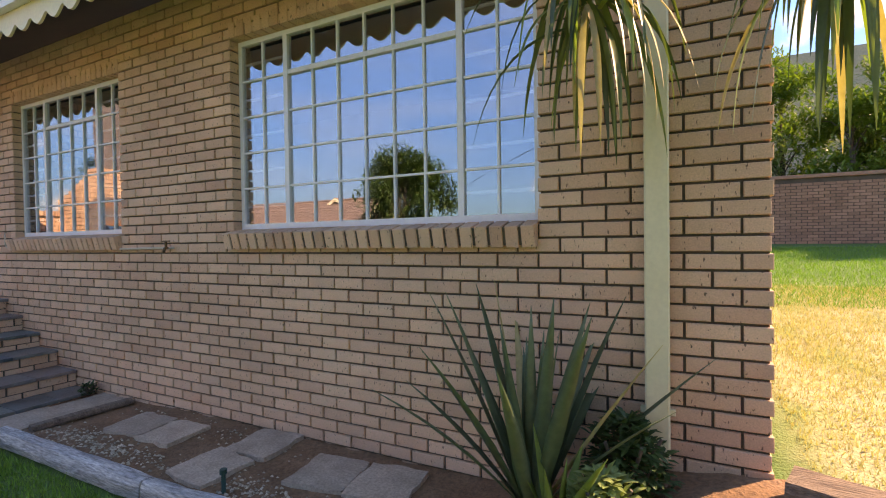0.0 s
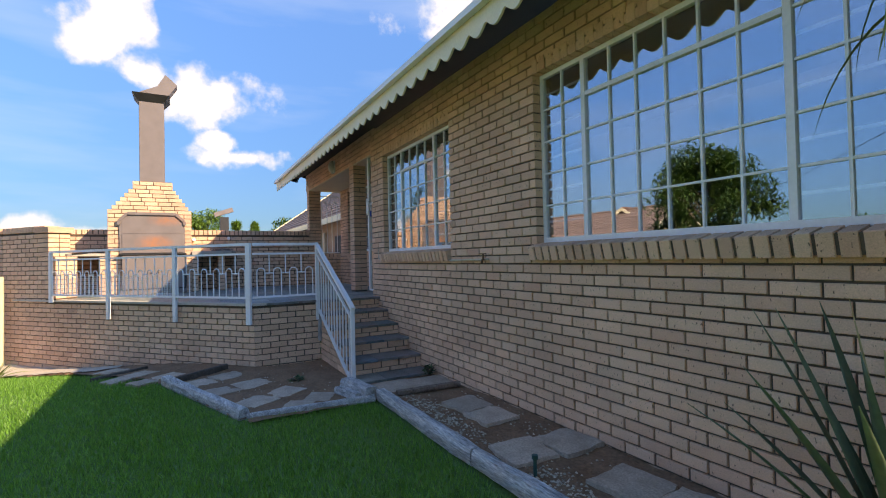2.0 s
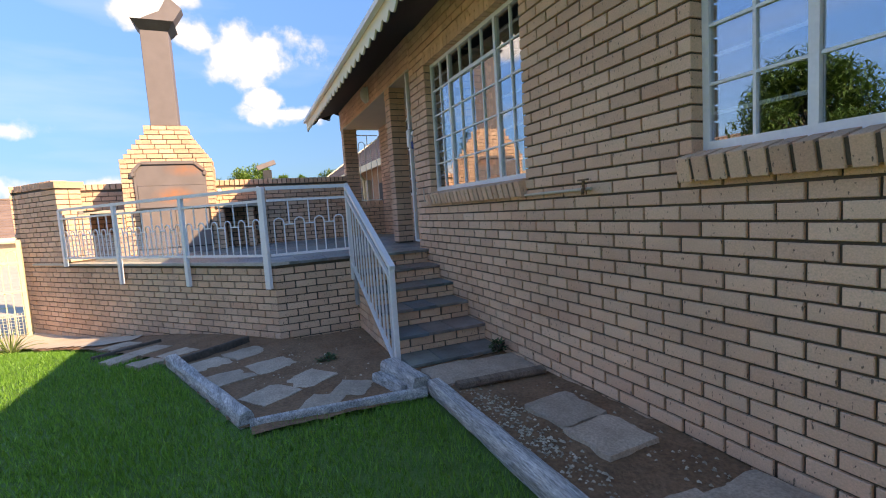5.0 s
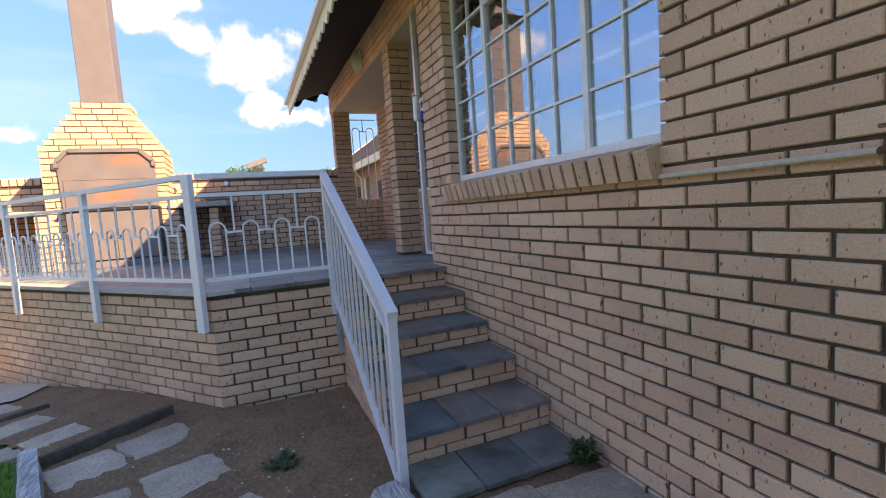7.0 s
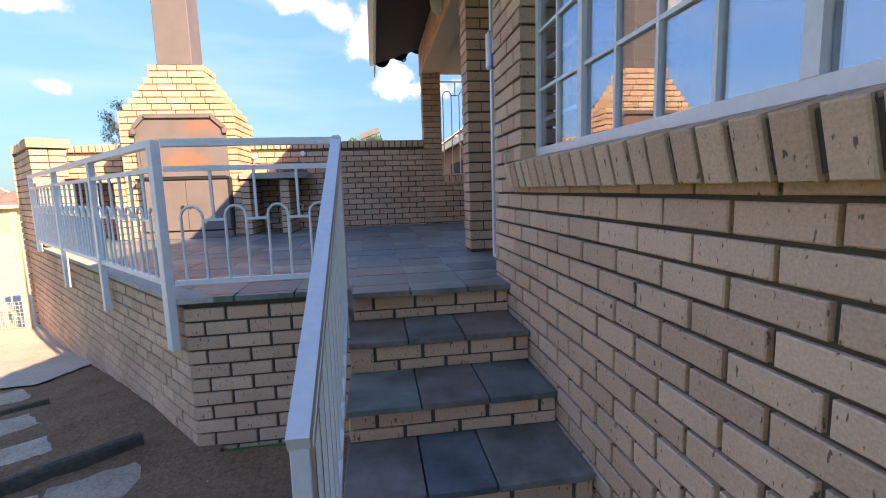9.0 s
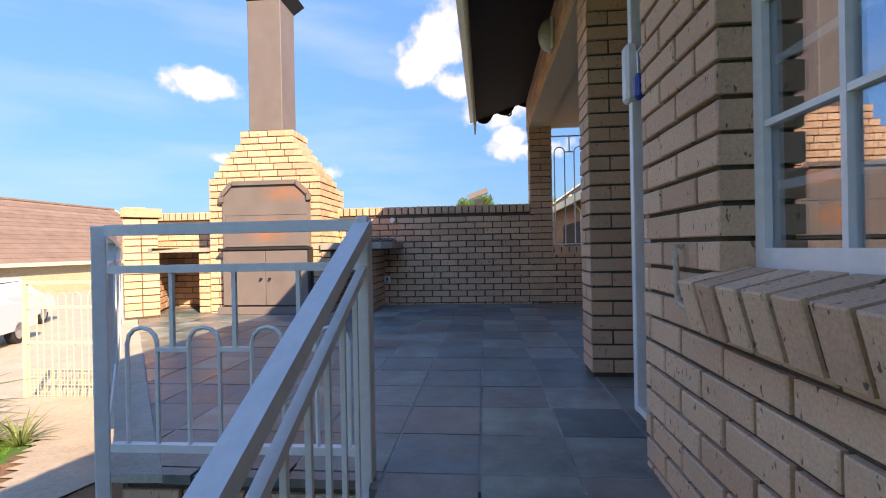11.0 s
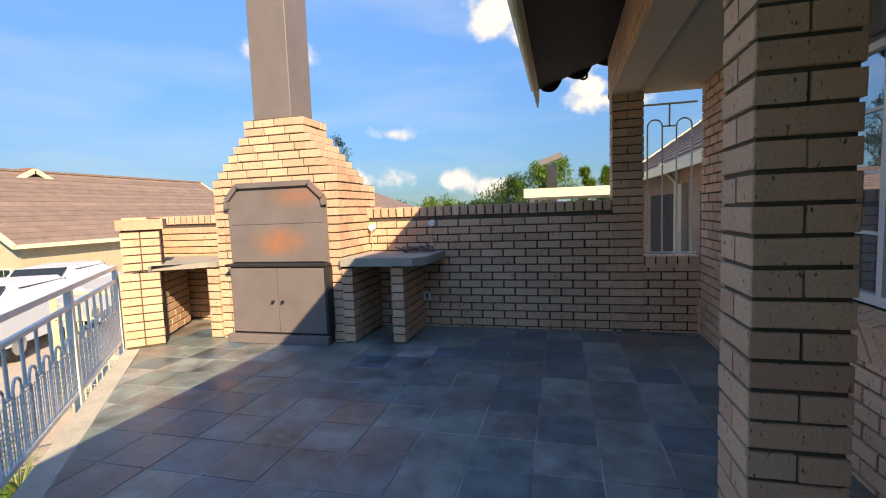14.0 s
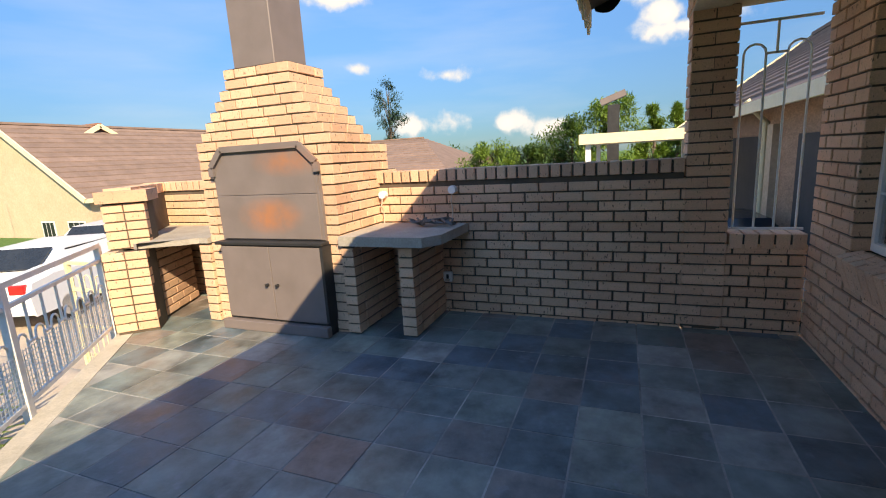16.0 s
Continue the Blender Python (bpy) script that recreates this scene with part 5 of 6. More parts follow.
# slabs below the terrace
for i, (x, y, lx, ly, rz) in enumerate((
    (-6.27, 0.07, 0.35, 0.32, 119), (-6.46, 0.40, 0.37, 0.32, 122), (-5.75, 0.26, 0.35, 0.34, 111), (-5.87, 0.62, 0.37, 0.33, 111),
    (-5.32, 0.87, 0.36, 0.33, 125), (-5.13, 0.57, 0.34, 0.33, 124), (-4.93, 1.15, 0.27, 0.27, 56), (-4.76, 0.90, 0.26, 0.27, 60),
    (-7.24, -0.57, 0.34, 0.25, 134), (-7.02, -0.80, 0.26, 0.22, 132), (-6.89, -0.26, 0.32, 0.24, 128), (-6.72, -0.52, 0.24, 0.22, 126), (-7.75, -0.95, 0.34, 0.30, 132),
)):
    paver((x, y, 0.005 + min(0.0, ground_z(x, y))), lx, ly, rz, seed=i + 20, tilt=(random.uniform(-2, 2), random.uniform(-2, 2)))


def sleeper(name, label, a, b, w, h, mat, seed=0, z_off=0.0):
    """A weathered baulk with split, uneven faces, from a to b."""
    a, b = Vector(a), Vector(b)
    d = (b - a)
    L = d.length
    d.normalize()
    s = d.cross(Vector((0, 0, 1))).normalized()
    up = s.cross(d)
    th = thing(name, label, "timber")
    bm = bmesh.new()
    n = max(6, int(L / 0.06))
    ring_n = 14
    rings = []
    for i in range(n + 1):
        p = a + d * (L * i / n)
        ring = []
        for k in range(ring_n):
            an = 2 * math.pi * k / ring_n
            c, q = math.cos(an), math.sin(an)
            sq = 1 / max(abs(c), abs(q)) ** 0.75
            g = 1 + 0.16 * noise.noise((k * 1.7 + seed, L * i / n * 1.1, seed)) + 0.10 * noise.noise((k * 3.1, L * i / n * 5.0, seed + 4))
            ring.append(bm.verts.new(p + s * (c * sq * w / 2 * g) + up * (q * sq * h / 2 * g)))
        rings.append(ring)
    for r0, r1 in zip(rings, rings[1:]):
        for k in range(ring_n):
            bm.faces.new((r0[k], r0[(k + 1) % ring_n], r1[(k + 1) % ring_n], r1[k]))
    bm.faces.new(rings[0])
    bm.faces.new(list(reversed(rings[-1])))
    part("baulk", bm, mat, th)


sleeper("timber_sleeper", "weathered grey-white timber edging beside the lawn", (-4.50, 1.66, 0.075), (-2.75, 1.66, 0.085), 0.10, 0.12, M_SLEEPER, 2)
sleeper("timber_sleeper", "weathered grey-white timber edging beside the lawn", (-2.73, 1.66, 0.085), (-0.6, 1.69, 0.12), 0.10, 0.12, M_SLEEPER, 9)
sleeper("timber_sleeper", "weathered grey-white timber edging the path", (-6.55, -0.27, 0.05), (-4.68, 0.40, 0.05), 0.10, 0.12, M_SLEEPER, 5)
sleeper("timber_edging", "thin half-buried timber edge of the lawn", (-4.66, 0.42, 0.03), (-4.50, 1.60, 0.05), 0.05, 0.07, M_SLEEPER, 7)
sleeper("timber_log", "split weathered log lying at the foot of the steps", (-5.12, 1.50, 0.07), (-4.52, 1.58, 0.09), 0.15, 0.14, M_SLEEPER, 12)
sleeper("timber_log", "split weathered log lying at the foot of the steps", (-4.98, 1.36, 0.05), (-4.60, 1.47, 0.05), 0.09, 0.09, M_SLEEPER, 15)
sleeper("timber_plank", "dark damp plank edging the path slabs", (-6.38, -0.22, 0.05), (-6.88, 0.42, 0.05), 0.05, 0.10, M_PLANK, 18)
sleeper("timber_plank", "dark damp plank edging the path slabs", (-7.22, -1.08, 0.0), (-7.62, -0.52, 0.0), 0.05, 0.10, M_PLANK, 21)
sleeper("timber_plank", "flat brown plank before the bottom step", (-4.36, 1.78, 0.10), (-4.28, 2.46, 0.11), 0.08, 0.05, M_SLEEPER_B, 23)
sleeper("timber_sleeper", "brown railway sleeper at the corner of the house", (0.30, 2.33, 0.43), (1.9, 1.75, 0.43), 0.22, 0.16, M_SLEEPER_B, 30)


def gravel():
    r = random.Random(8)
    v, f = [], []
    spots = [(-3.9, 1.86, 0.5, 0.12, 220), (-3.3, 1.84, 0.6, 0.10, 220), (-2.2, 1.86, 0.3, 0.12, 160), (-1.7, 1.86, 0.5, 0.10, 200), (-3.0, 2.3, 0.9, 0.12, 120), (-5.6, 0.9, 0.8, 0.4, 120)]
    for cx, cy, rx, ry, n in spots:
        for _ in range(n):
            x, y = r.gauss(cx, rx * 0.5), r.gauss(cy, ry * 0.6)
            z = bed_z(x) if y > 1.66 else 0.025
            s = r.uniform(0.005, 0.014)
            k = len(v)
            v += [(x - s, y, z), (x + s, y + s * 0.3, z), (x, y - s, z + s * 0.3), (x + s * 0.2, y + s, z), (x, y, z + s)]
            f += [(k, k + 2, k + 4), (k + 2, k + 1, k + 4), (k + 1, k + 3, k + 4), (k + 3, k, k + 4)]
    ob = new("gravel", mesh_of("gravel", v, f, M_GRAVEL))
    tagged(ob, "pale loose gravel scattered over the soil bed", "gravel", kind="stuff")


gravel()


def lawn_blades():
    r = np.random.default_rng(5)

    def patch(n, x0, x1, y0, y1, keep, mat, name, label, hgt):
        x, y = r.uniform(x0, x1, n), r.uniform(y0, y1, n)
        ok = keep(x, y)
        x, y = x[ok], y[ok]
        n = len(x)
        z = np.array([ground_z(a, b) for a, b in zip(x, y)])
        a = r.uniform(0, 2 * np.pi, n)
        h = r.uniform(0.5, 1.15, n) * hgt
        w = r.uniform(0.0025, 0.0055, n) * (1 + hgt * 6)
        lean = r.uniform(0.1, 0.9, n) * h
        b = r.uniform(0, 2 * np.pi, n)
        p0 = np.stack([x - w * np.cos(a), y - w * np.sin(a), z - 0.01], 1)
        p1 = np.stack([x + w * np.cos(a), y + w * np.sin(a), z - 0.01], 1)
        p2 = np.stack([x + lean * np.cos(b), y + lean * np.sin(b), z + h], 1)
        v = np.stack([p0, p1, p2], 1).reshape(-1, 3)
        me = bpy.data.meshes.new(name)
        me.vertices.add(3 * n)
        me.vertices.foreach_set("co", v.ravel())
        me.loops.add(3 * n)
        me.loops.foreach_set("vertex_index", np.arange(3 * n))
        me.polygons.add(n)
        me.polygons.foreach_set("loop_start", np.arange(0, 3 * n, 3))
        me.update()
        me.validate()
        me.materials.append(mat)
        tagged(new(name, me), label, "grass", kind="stuff")

    def lawn(x, y):
        edge = np.where(x > -4.6, 1.60, np.where(x > -6.6, 0.33 - (x + 4.64) * 0.355 * 0 + (x + 4.64) * 0.36, -0.36 + (x + 6.6) * 0.80))
        return (y < edge) & (y < np.where(x < -4.55, edge, 1.6))
    patch(260000, -9.6, 1.2, -4.2, 1.6, lawn, M_GRASS, "lawn_grass", "short green lawn, partly in the shade of the house", 0.045)
    patch(60000, -14, 3, -7, -3.6, lambda x, y: x > -9.4, M_GRASS, "lawn_grass", "sunlit green lawn at the edge of the garden", 0.05)
    patch(50000, 0.4, 4.0, 2.45, 8.0, lambda x, y: (x > 0.45), M_DRYGRASS, "dry_grass", "sun-dried yellow lawn beside the house", 0.035)
    patch(40000, 0.4, 6.0, 6.5, 14.0, lambda x, y: (x > 0.45), M_GRASS, "lawn_grass", "green lawn below the garden wall", 0.06)


lawn_blades()

# planting by the wall and the garden's edge
flax = rosette("flax_plant", "spiky dark green flax plant growing in the bed", "plant", (-0.70, 2.20, bed_z(-0.7)), 30, 1.05, 0.076, M_FLAX, (2, 44), (0.03, 0.4), 3, dry=0.08)
shrub("small_shrub", "low dark green shrub at the foot of the downpipe", (-0.30, 2.28, bed_z(-0.3)), (0.24, 0.36), 0.05, 900, M_SHRUB, 2)
shrub("pale_shrub", "low pale green leafy plant beside the flax", (-0.36, 2.02, bed_z(-0.3)), (0.17, 0.22), 0.06, 320, M_SHRUB_PALE, 3)
rosette("bright_leaf_tuft", "young yellow-green leaves beside the flax plant", "plant", (-0.56, 2.02, bed_z(-0.5)), 7, 0.45, 0.05, M_YUCCA, (5, 40), (0.1, 0.5), 8)
shrub("weed", "small green weed growing beside the bottom step", (-4.88, 2.42, 0.10), (0.09, 0.09), 0.035, 160, M_SHRUB, 6)
shrub("weed", "small green weed in the bare soil", (-5.75, 1.10, 0.02), (0.12, 0.04), 0.04, 80, M_SHRUB, 7)
rosette("yucca", "large sunlit yucca with sword-shaped leaves", "plant", (-9.0, -3.30, ground_z(-9, -3.3) + 0.25), 90, 0.95, 0.055, M_YUCCA, (3, 105), (0.2, 0.9), 12, dry=0.06)
rosette("yucca", "tall yucca head above the garden's edge", "plant", (-8.6, -3.85, ground_z(-9, -3.8) + 1.1), 70, 0.85, 0.05, M_YUCCA, (10, 130), (0.3, 1.0), 14, dry=0.15)
ytrunk = bmesh.new()
tube(ytrunk, [(-8.6, -3.85, -0.2), (-8.62, -3.86, 0.5), (-8.6, -3.85, 1.15)], 0.07, 8)
yt = part("trunk", ytrunk, M_BARK, bpy.data.objects["yucca.001"])
yt.matrix_parent_inverse = Matrix.Translation((8.6, 3.85, -(ground_z(-9, -3.8) + 1.1)))
for i, (x, y) in enumerate(((-8.9, -2.75), (-9.4, -2.55), (-8.5, -3.0), (-9.3, -2.9), (-8.2, -3.3))):
    rosette("grass_tuft", "pale strappy grass tuft at the lawn's edge", "plant", (x, y, ground_z(x, y)), 40, 0.42, 0.018, M_SHRUB_PALE if i % 2 else M_YUCCA, (10, 85), (0.5, 1.3), 30 + i)

# hanging leaves of the tall dracaena beside the downpipe
drac = thing("dracaena_tree", "tall dracaena with long hanging leaves, some dry", "plant", (0.62, 1.62, 0.3))
bm = bmesh.new()
tube(bm, [(0, 0, -0.1), (0.02, 0.0, 1.2), (-0.08, 0.1, 2.3), (-0.2, 0.2, 2.75)], 0.06, 9, (1.2, 1, 0.8, 0.6))
tube(bm, [(-0.08, 0.1, 2.2), (-0.5, 0.25, 2.3), (-1.02, 0.40, 2.12)], 0.035, 7)
part("trunk", bm, M_BARK, drac)
dr = random.Random(21)
for mat, n in ((M_DRACAENA, 78), (M_YUCCA, 14), (M_DRYLEAF, 16)):
    v, f = [], []
    for i in range(n):
        hx, hy, hz = ((-1.02, 0.40, 2.14), (-0.26, 0.32, 2.16))[i % 2]
        a = dr.uniform(0, 2 * math.pi)
        leaf_strip(v, f, (hx + dr.uniform(-0.05, 0.05), hy + dr.uniform(-0.05, 0.05), hz + dr.uniform(-0.15, 0.2)), (math.cos(a) * 0.6, math.sin(a) * 0.6, dr.uniform(-1.0, 0.5)), dr.uniform(0.45, 0.72), 0.03, dr.uniform(2.4, 4.5), 9, 0.3, dr.uniform(-0.4, 0.4))
    ob = new("leaves", mesh_of("leaves", v, f, mat, True))
    ob.parent = drac

# green sprinkler peg by the timber
peg = thing("irrigation_peg", "short dark green plastic irrigation peg in the bed", "peg")
bm = bmesh.new()
tube(bm, [(-2.30, 1.80, 0.02), (-2.30, 1.80, 0.21)], 0.012, 8)
tube(bm, [(-2.30, 1.80, 0.20), (-2.30, 1.80, 0.225)], 0.02, 8)
part("body", bm, M_GREENPL, peg)

# ---- beyond the garden ----
# garden wall and hedge up the slope
gw = thing("garden_wall", "long red-brown brick garden wall with a brick coping", "wall", kind="structure")
M_FARBRICK = grain_mat("far_red_brick", (0.38, 0.20, 0.125), (0.48, 0.27, 0.175), 2.0, 30, 0.9, 0.3, pieces=0.18)
GY = 15.0
gz = ground_z(3, GY)
part("mortar", boxed(-3, 26, GY + 0.012, GY + 0.22, gz - 0.5, gz + 1.70), M_MORTAR, gw)
bv, bf = [], []
for k in range(20):
    u = -3.0 + (k % 2) * 0.116
    while u < 14:
        v, f = brick_block(BRICK_L, BRICK_H, 0.05)
        n = len(bv)
        bv += [(p[0] + u + 0.11, p[1] + GY, p[2] + gz + (k + 0.5) * PITCH) for p in v]
        bf += [tuple(i + n for i in q) for q in f]
        u += 0.233
ob = new("brickwork", mesh_of("brickwork", bv, bf, M_FARBRICK))
ob.parent = gw
ob["kind"] = "stuff"
part("coping", boxed(-3, 26, GY - 0.03, GY + 0.25, gz + 1.705, gz + 1.80, 0.01), M_FARBRICK, gw)
for i in range(11):
    tree("hedge_bush", "dense dark green bush above the garden wall", (0.5 + i * 1.35, GY + 2.2 + (i % 3) * 0.9, gz + 0.6), 3.6 + (i * 37 % 5) * 0.45, 1.6, M_SHRUB_PALE if i % 3 == 1 else M_TREE_B, 26, 200, 0.24, 60 + i, 0.2, base=0.12)
bank = part("rear_house", boxed(3.5, 14, GY + 9, GY + 14, 0.5, 9.0), M_FARWALL, None)
tagged(bank, "pale grey building high behind the hedge", "building")


def gable_house(name, label, x0, x1, y0, y1, zb, ze, zr, axis="x", roof_mat=None, hip=0.0, windows=(), wall_mat=None):
    """A tiled house: walls, two roof slopes in overlapping rows, barge boards and fascia. axis: the way of the ridge."""
    th = thing(name, label, "house")
    part("wall", boxed(x0, x1, y0, y1, zb, ze), wall_mat or M_FARWALL, th)
    o = 0.45
    if axis == "x":
        conv = lambda u, v, z: (u, v, z)
        ua, ub, va, vb = x0, x1, y0, y1
    else:
        conv = lambda u, v, z: (v, u, z)
        ua, ub, va, vb = y0, y1, x0, x1
    vm = (va + vb) / 2
    sl_rise = (zr - ze) / (vm - va)
    if not hip:
        bm = bmesh.new()
        for u, un in ((ua, ua + 0.2), (ub - 0.2, ub)):
            tri = [(va, ze), (vb, ze), (vm, zr - 0.05)]
            lo = [bm.verts.new(conv(u, a, b)) for a, b in tri]
            hi = [bm.verts.new(conv(un, a, b)) for a, b in tri]
            bm.faces.new(lo)
            bm.faces.new(hi)
            for i in range(3):
                bm.faces.new((lo[i], lo[(i + 1) % 3], hi[(i + 1) % 3], hi[i]))
        part("gable", bm, wall_mat or M_FARWALL, th)
    rows = 15
    roof_v, roof_f = [], []
    for sgn in (-1, 1):
        v_e = (va - o) if sgn < 0 else (vb + o)
        for k in range(rows):
            t0, t1 = k / rows, (k + 1.15) / rows
            t1 = min(t1, 1.0)
            q = []
            for t, lift in ((t0, 0.09), (t1, 0.03)):
                vv = v_e + (vm - v_e) * t
                zz = zr - abs(vv - vm) * sl_rise + lift
                e = hip * t
                q.append((ua - o + e, vv, zz))
                q.append((ub + o - e, vv, zz))
            low = [(p[0], p[1], p[2] - 0.07) for p in q]
            n = len(roof_v)
            roof_v += [conv(*p) for p in q + low]
            roof_f += [(n, n + 1, n + 3, n + 2), (n + 4, n + 6, n + 7, n + 5), (n, n + 4, n + 5, n + 1), (n, n + 2, n + 6, n + 4), (n + 1, n + 5, n + 7, n + 3)]
    if hip:
        for u_e, sg in ((ua - o, 1), (ub + o, -1)):
            n = len(roof_v)
            roof_v += [conv(u_e, va - o, ze - o * sl_rise + 0.03), conv(u_e, vb + o, ze - o * sl_rise + 0.03), conv(u_e + sg * hip, vm, zr + 0.04)]
            roof_f += [(n, n + 1, n + 2)]
    ob = new("roof", mesh_of("roof", roof_v, roof_f, roof_mat or M_ROOF))
    ob.parent = th
    ob["kind"] = "stuff"
    bm = bmesh.new()
    bar(bm, conv(ua - o + hip, vm, zr + 0.08), conv(ub + o - hip, vm, zr + 0.08), 0.24, 0.12)
    part("ridge_capping", bm, roof_mat or M_ROOF, th)
    for v_e in (va - o, vb + o):
        bm = bmesh.new()
        z = ze - o * sl_rise
        bar(bm, conv(ua - o, v_e, z - 0.02), conv(ub + o, v_e, z - 0.02), 0.06, 0.2)
        part("fascia", bm, M_FASCIA, th)
        if not hip:
            for u in (ua - o, ub + o):
                bm = bmesh.new()
                bar(bm, conv(u, v_e, z - 0.02), conv(u, vm, zr - 0.02), 0.08, 0.26)
                part("barge_board", bm, M_FASCIA, th)
    for face, u, z0, w, h in windows:
        win = None
        if face == "+x":
            win = part("window", boxed(x1 - 0.05, x1 + 0.03, u, u + w, z0, z0 + h), M_WHITE, th)
            pb = [boxed(x1 + 0.03, x1 + 0.035, u + 0.06 + i * (w - 0.12) / 3 + 0.02, u + 0.06 + (i + 1) * (w - 0.12) / 3 - 0.02, z0 + 0.06, z0 + h - 0.06) for i in range(3)]
        else:
            win = part("window", boxed(u, u + w, y0 - 0.03, y0 + 0.05, z0, z0 + h), M_WHITE, th)
            pb = [boxed(u + 0.06 + i * (w - 0.12) / 3 + 0.02, u + 0.06 + (i + 1) * (w - 0.12) / 3 - 0.02, y0 - 0.035, y0 - 0.03, z0 + 0.06, z0 + h - 0.06) for i in range(3)]
        for p in pb:
            part("pane", p, M_CARGLASS, win)
    return th


gable_house("neighbour_house", "cream brick house with a brown tiled gable roof", -40, -22.4, -34, -22.4, -2.0, 1.45, 5.2, "x", windows=(("+x", -26.6, -0.9, 1.1, 1.0), ("+x", -24.4, -0.9, 1.4, 1.0)))
gable_house("neighbour_house", "low cream house with a brown hipped roof", -52, -38, -24, -9.5, -2.0, 1.3, 3.9, "y", hip=5.0)
gable_house("neighbour_house", "neighbouring brick house with a cream fascia and downpipe", -30, -14.6, 4.75, 13.0, -1.0, 3.15, 6.0, "x", wall_mat=M_FARBUFF)
gable_house("neighbour_house", "house with a red-brown tiled roof across the garden", -42, -31, -40, -28, -1.0, 3.2, 5.6, "x", M_ROOF_RED)
gable_house("neighbour_house", "house with a white-edged gable across the garden", -30.0, -24.0, -36, -28, -1.0, 3.5, 5.3, "y", M_ROOF_RED)
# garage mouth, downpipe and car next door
gar = thing("garage_mouth_shade", "flat dark sheets painted as the shade inside a neighbouring open garage", "garage")
# no opening behind: flat sheets whose dark colour stands for the garage's shade
part("dark_sheet", boxed(-21.6, -18.5, 4.70, 4.748, -0.6, 2.3), M_DARK, gar)
part("dark_sheet", boxed(-16.5, -14.9, 4.70, 4.748, -0.6, 2.3), M_DARK, gar)
part("post", boxed(-17.95, -17.6, 4.62, 4.745, -0.6, 2.5), M_FARWALL, gar)
np_ = thing("downpipe", "cream downpipe on the neighbouring house", "downpipe")
bm = bmesh.new()
tube(bm, [(-18.4, 4.35, 3.0), (-18.4, 4.45, 2.85), (-18.4, 4.70, 2.55), (-18.4, 4.70, -0.5)], 0.06, 8)
part("pipe", bm, M_CREAM, np_)
cp = thing("carport", "white flat-roofed carport behind the boundary wall", "carport")
part("roof", boxed(-24, -19, 1.15, 4.0, 2.35, 2.58), M_FASCIA, cp)
for x, y in ((-19.2, 1.35), (-23.8, 1.35), (-19.2, 3.85), (-23.8, 3.85)):
    part("post", boxed(x - 0.06, x + 0.06, y - 0.06, y + 0.06, -0.6, 2.35), M_WHITE, cp)
ch2 = thing("far_chimney", "dark steel chimney with a wind cowl next door", "chimney")
part("flue", boxed(-26.2, -25.8, 1.55, 1.95, 0.5, 3.75), M_BLACK, ch2)
bm = bmesh.new()
bar(bm, (-26, 1.3, 3.85), (-26, 2.15, 4.15), 0.3, 0.22)
part("cowl", bm, M_STEEL, ch2)


def car(at, rz, paint, label):
    th = thing("parked_car", label, "car", at)
    th.rotation_euler = (0, 0, radians(rz))
    prof = [(-2.1, 0.35), (-2.15, 0.75), (-2.05, 0.95), (-1.55, 1.02), (-1.0, 1.42), (0.35, 1.45), (1.05, 1.0), (1.9, 0.85), (2.1, 0.65), (2.1, 0.35)]
    bm = bmesh.new()
    sec = []
    for y, k in ((-0.85, 0.0), (-0.80, 1.0), (0.80, 1.0), (0.85, 0.0)):
        sec.append([bm.verts.new((x, y * (0.82 if z > 1.1 else 1.0), z - (0.03 if not k else 0))) for x, z in prof])
    n = len(prof)
    for a, b in zip(sec, sec[1:]):
        for i in range(n):
            bm.faces.new((a[i], a[(i + 1) % n], b[(i + 1) % n], b[i]))
    bm.faces.new(sec[0])
    bm.faces.new(list(reversed(sec[-1])))
    body = part("body", bm, paint, th)
    for y in (-0.72, 0.70):
        bm = boxed(-0.95, 0.55, y, y + 0.02, 1.05, 1.36)
        part("side_window", bm, M_CARGLASS, th)
    part("rear_window", boxed(-0.28, 0.28, -0.6, 0.6, -0.01, 0.01, m=pose(-1.32, 0, 1.25, 0, -36, 0)), M_CARGLASS, th)
    part("windscreen", boxed(-0.36, 0.36, -0.6, 0.6, -0.01, 0.01, m=pose(0.74, 0, 1.24, 0, 33, 0)), M_CARGLASS, th)
    for y in (-0.78, 0.50):
        part("tail_light", boxed(-2.16, -2.05, y, y + 0.28, 0.74, 0.92, 0.02), M_TAIL, th)
    for x in (-1.3, 1.3):
        for y in (-0.84, 0.70):
            bm = bmesh.new()
            tube(bm, [(x, y, 0.31), (x, y + 0.16, 0.31)], 0.31, 18)
            wh = part("wheel", bm, M_RUBBER, th)
            bm = bmesh.new()
            tube(bm, [(x, y - 0.01, 0.31), (x, y + 0.17, 0.31)], 0.20, 14)
            part("rim", bm, M_ALLOY, wh)
    return th


car((-13.7, -9.2, -0.45), 205, M_CARPAINT, "white hatchback parked in the paved yard")
car((-16.6, -11.6, -0.45), 205, M_CARPAINT, "white car with red tail lights parked in the yard")
car((-16.6, 3.7, -0.45), 0, M_CARDARK, "dark car parked beside the neighbouring garage")
yard = bmesh.new()
prism(yard, [(-60, -21), (-11.0, -21), (-11.0, -3.1), (-11.6, -2.8), (-11.6, 4.6), (-60, 4.6)], -0.6, -0.45)
tagged(part("paved_yard", yard, M_DRIVE, None), "pale paved yard beyond the garden gate", "pavement", kind="structure")

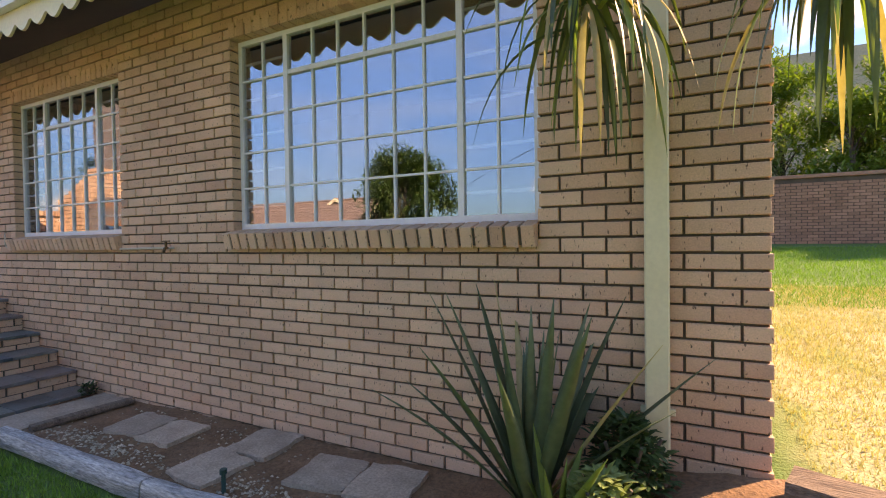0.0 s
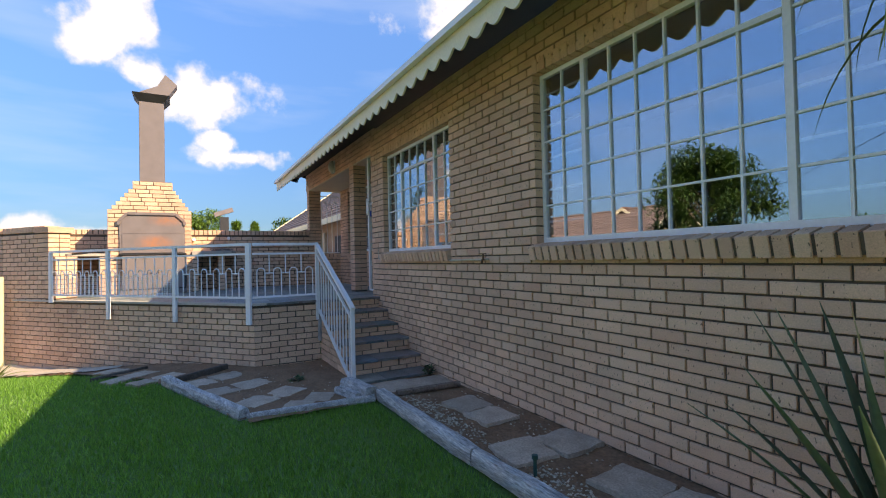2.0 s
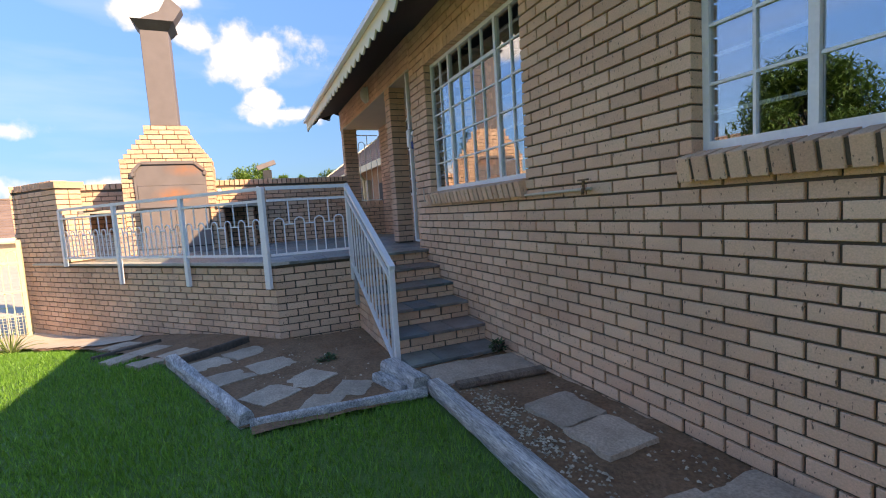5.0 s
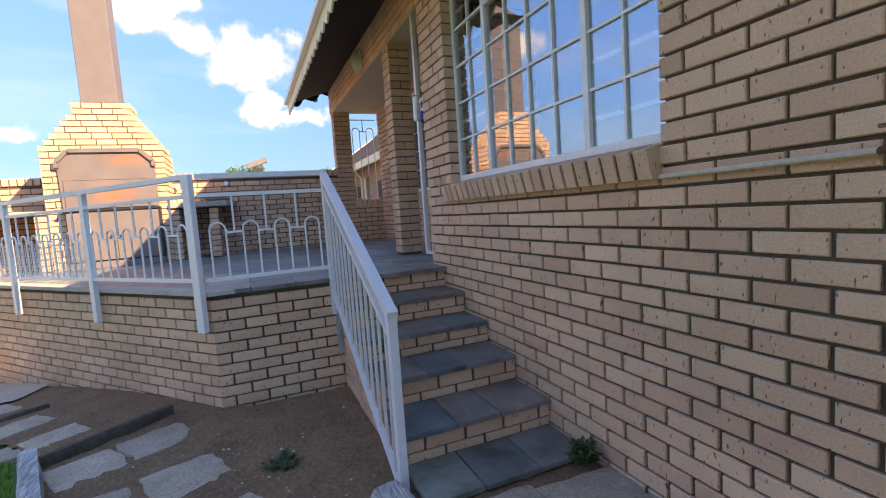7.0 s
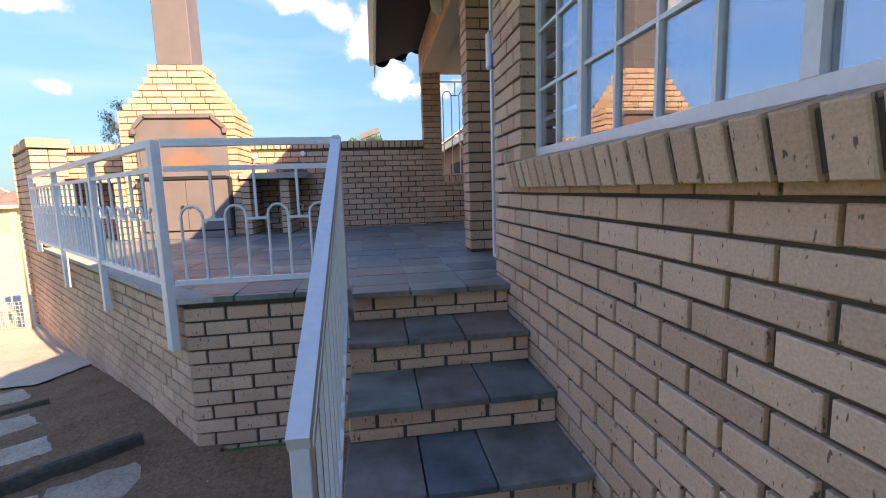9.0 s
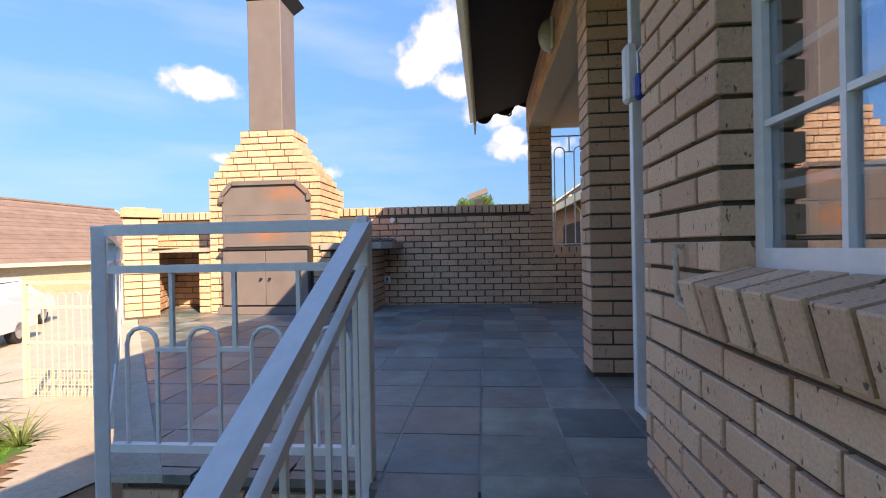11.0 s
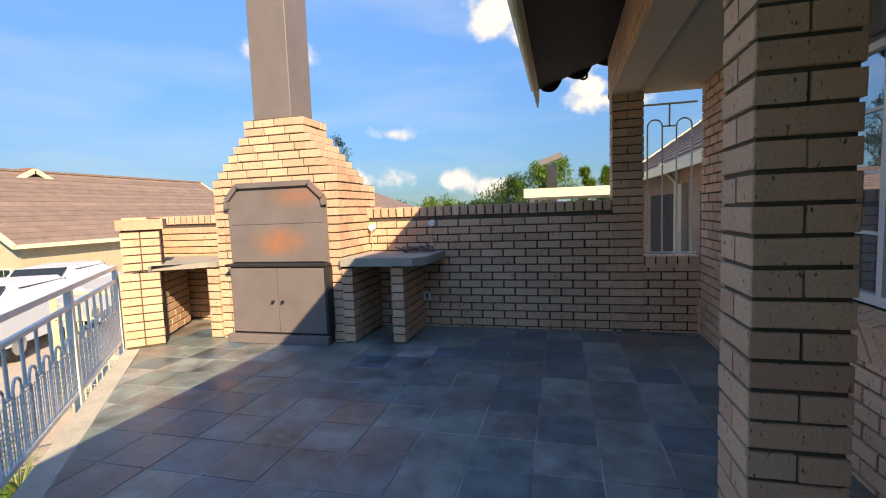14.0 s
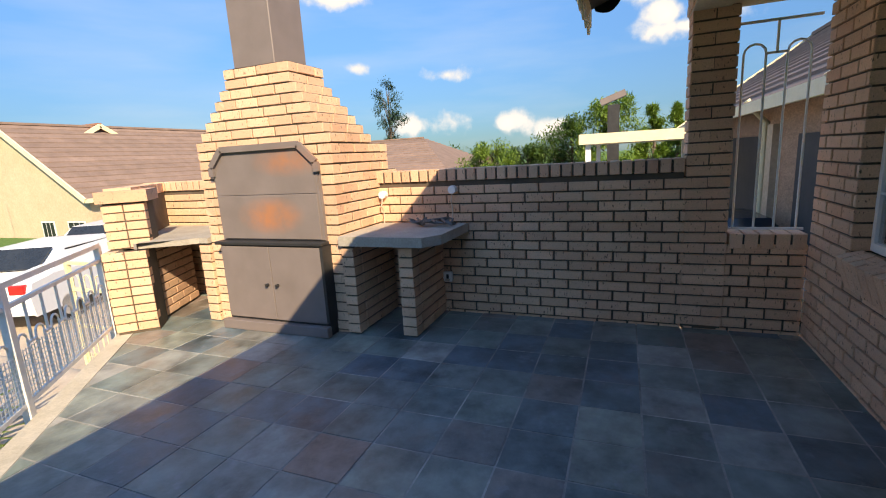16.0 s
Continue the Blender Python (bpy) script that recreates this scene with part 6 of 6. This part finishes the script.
# garden gate beside the screen wall
gate_o = thing("garden_gate", "cream steel garden gate with hooped bars and mesh", "gate")
GX, GY0, GY1 = -10.95, -4.15, -2.86
for y in (GY0, GY1):
    part("stile", boxed(GX - 0.025, GX + 0.025, y - 0.025, y + 0.025, -0.4, 1.28), M_CREAM, gate_o)
for z in (-0.3, 0.45, 0.92, 1.25):
    part("rail", boxed(GX - 0.018, GX + 0.018, GY0, GY1, z - 0.018, z + 0.018), M_CREAM, gate_o)
for i in range(6):
    c = GY0 + (i + 0.5) * (GY1 - GY0) / 6
    bm = bmesh.new()
    tube(bm, [(GX, c - 0.06, -0.3), (GX, c - 0.06, 1.05)] + [(GX, c - 0.06 * math.cos(a * math.pi / 6), 1.05 + 0.06 * math.sin(a * math.pi / 6)) for a in range(1, 6)] + [(GX, c + 0.06, 1.05), (GX, c + 0.06, -0.3)], 0.008, 5)
    part("hoop", bm, M_CREAM, gate_o)
bm = bmesh.new()
for i in range(26):
    y = GY0 + 0.03 + i * (GY1 - GY0 - 0.06) / 25
    bar(bm, (GX + 0.02, y, -0.3), (GX + 0.02, y, 0.1), 0.004)
for i in range(9):
    bar(bm, (GX + 0.02, GY0, -0.3 + i * 0.05), (GX + 0.02, GY1, -0.3 + i * 0.05), 0.004)
part("wire_mesh", bm, M_CREAM, gate_o)

# plain walls that close the garden
for name, x0, x1, y0, y1 in (("wall_garden_south", -10.9, 12, -9.2, -9.0), ("wall_garden_east", 12, 12.2, -9.2, 15)):
    w_ob = part(name, boxed(x0, x1, y0, y1, -0.8, 1.5), M_FARWALL, None)
    tagged(w_ob, "plain cream garden wall", "wall", kind="structure")

# trees round about
tree("shade_tree", "broad dark green tree across the garden", (-12.7, -16.0, -0.3), 6.0, 2.5, M_TREE, 60, 260, 0.32, 5)
tree("shade_tree", "tall dark leafy tree beside the lawn", (2.5, -7.0, 0.0), 9.0, 3.0, M_TREE, 60, 260, 0.32, 6)
pole = thing("utility_pole", "dark wooden utility pole with a wire", "pole", (-4.5, -14.0, -0.3))
bm = bmesh.new()
tube(bm, [(0, 0, 0), (0, 0, 6.2)], 0.11, 8)
part("post", bm, M_BARK, pole)
bm = bmesh.new()
tube(bm, [(0, 0, 5.9), (-6, -5, 4.9), (-14, -12, 4.9)], 0.012, 4)
part("wire", bm, M_BLACK, pole)
for i, (y, h, rr, mm) in enumerate(((-7.0, 4.0, 2.0, M_TREE_B), (-4.6, 3.7, 1.6, M_TREE), (-1.6, 5.4, 2.4, M_TREE), (1.4, 6.3, 2.2, M_TREE_B), (3.9, 6.2, 1.7, M_TREE_B), (5.5, 6.0, 1.4, M_TREE_B), (8.0, 5.8, 2.4, M_TREE))):
    tree("garden_tree", "leafy green tree beyond the boundary wall", (-40 - (i % 3) * 2, y, -1.2), h, rr, mm, 34, 220, 0.32, 80 + i, conic=(i in (4, 5)))
tree("tree_mast", "tall narrow blue-grey pine far behind the roofs", (-60, -25.0, -1.0), 12.5, 2.0, M_CONIFER, 40, 60, 0.4, 99, 0.4, base=0.45)
for i in range(26):
    a = radians(30 + i * 11)
    tree("far_tree", "distant hazy green tree", (math.sin(-a) * 95, math.cos(a) * 95, -3), 6.0 + (i * 53 % 7) * 0.5, 6.0, M_TREE, 14, 60, 1.0, 200 + i, 0.5, base=0.1)

lay_all()
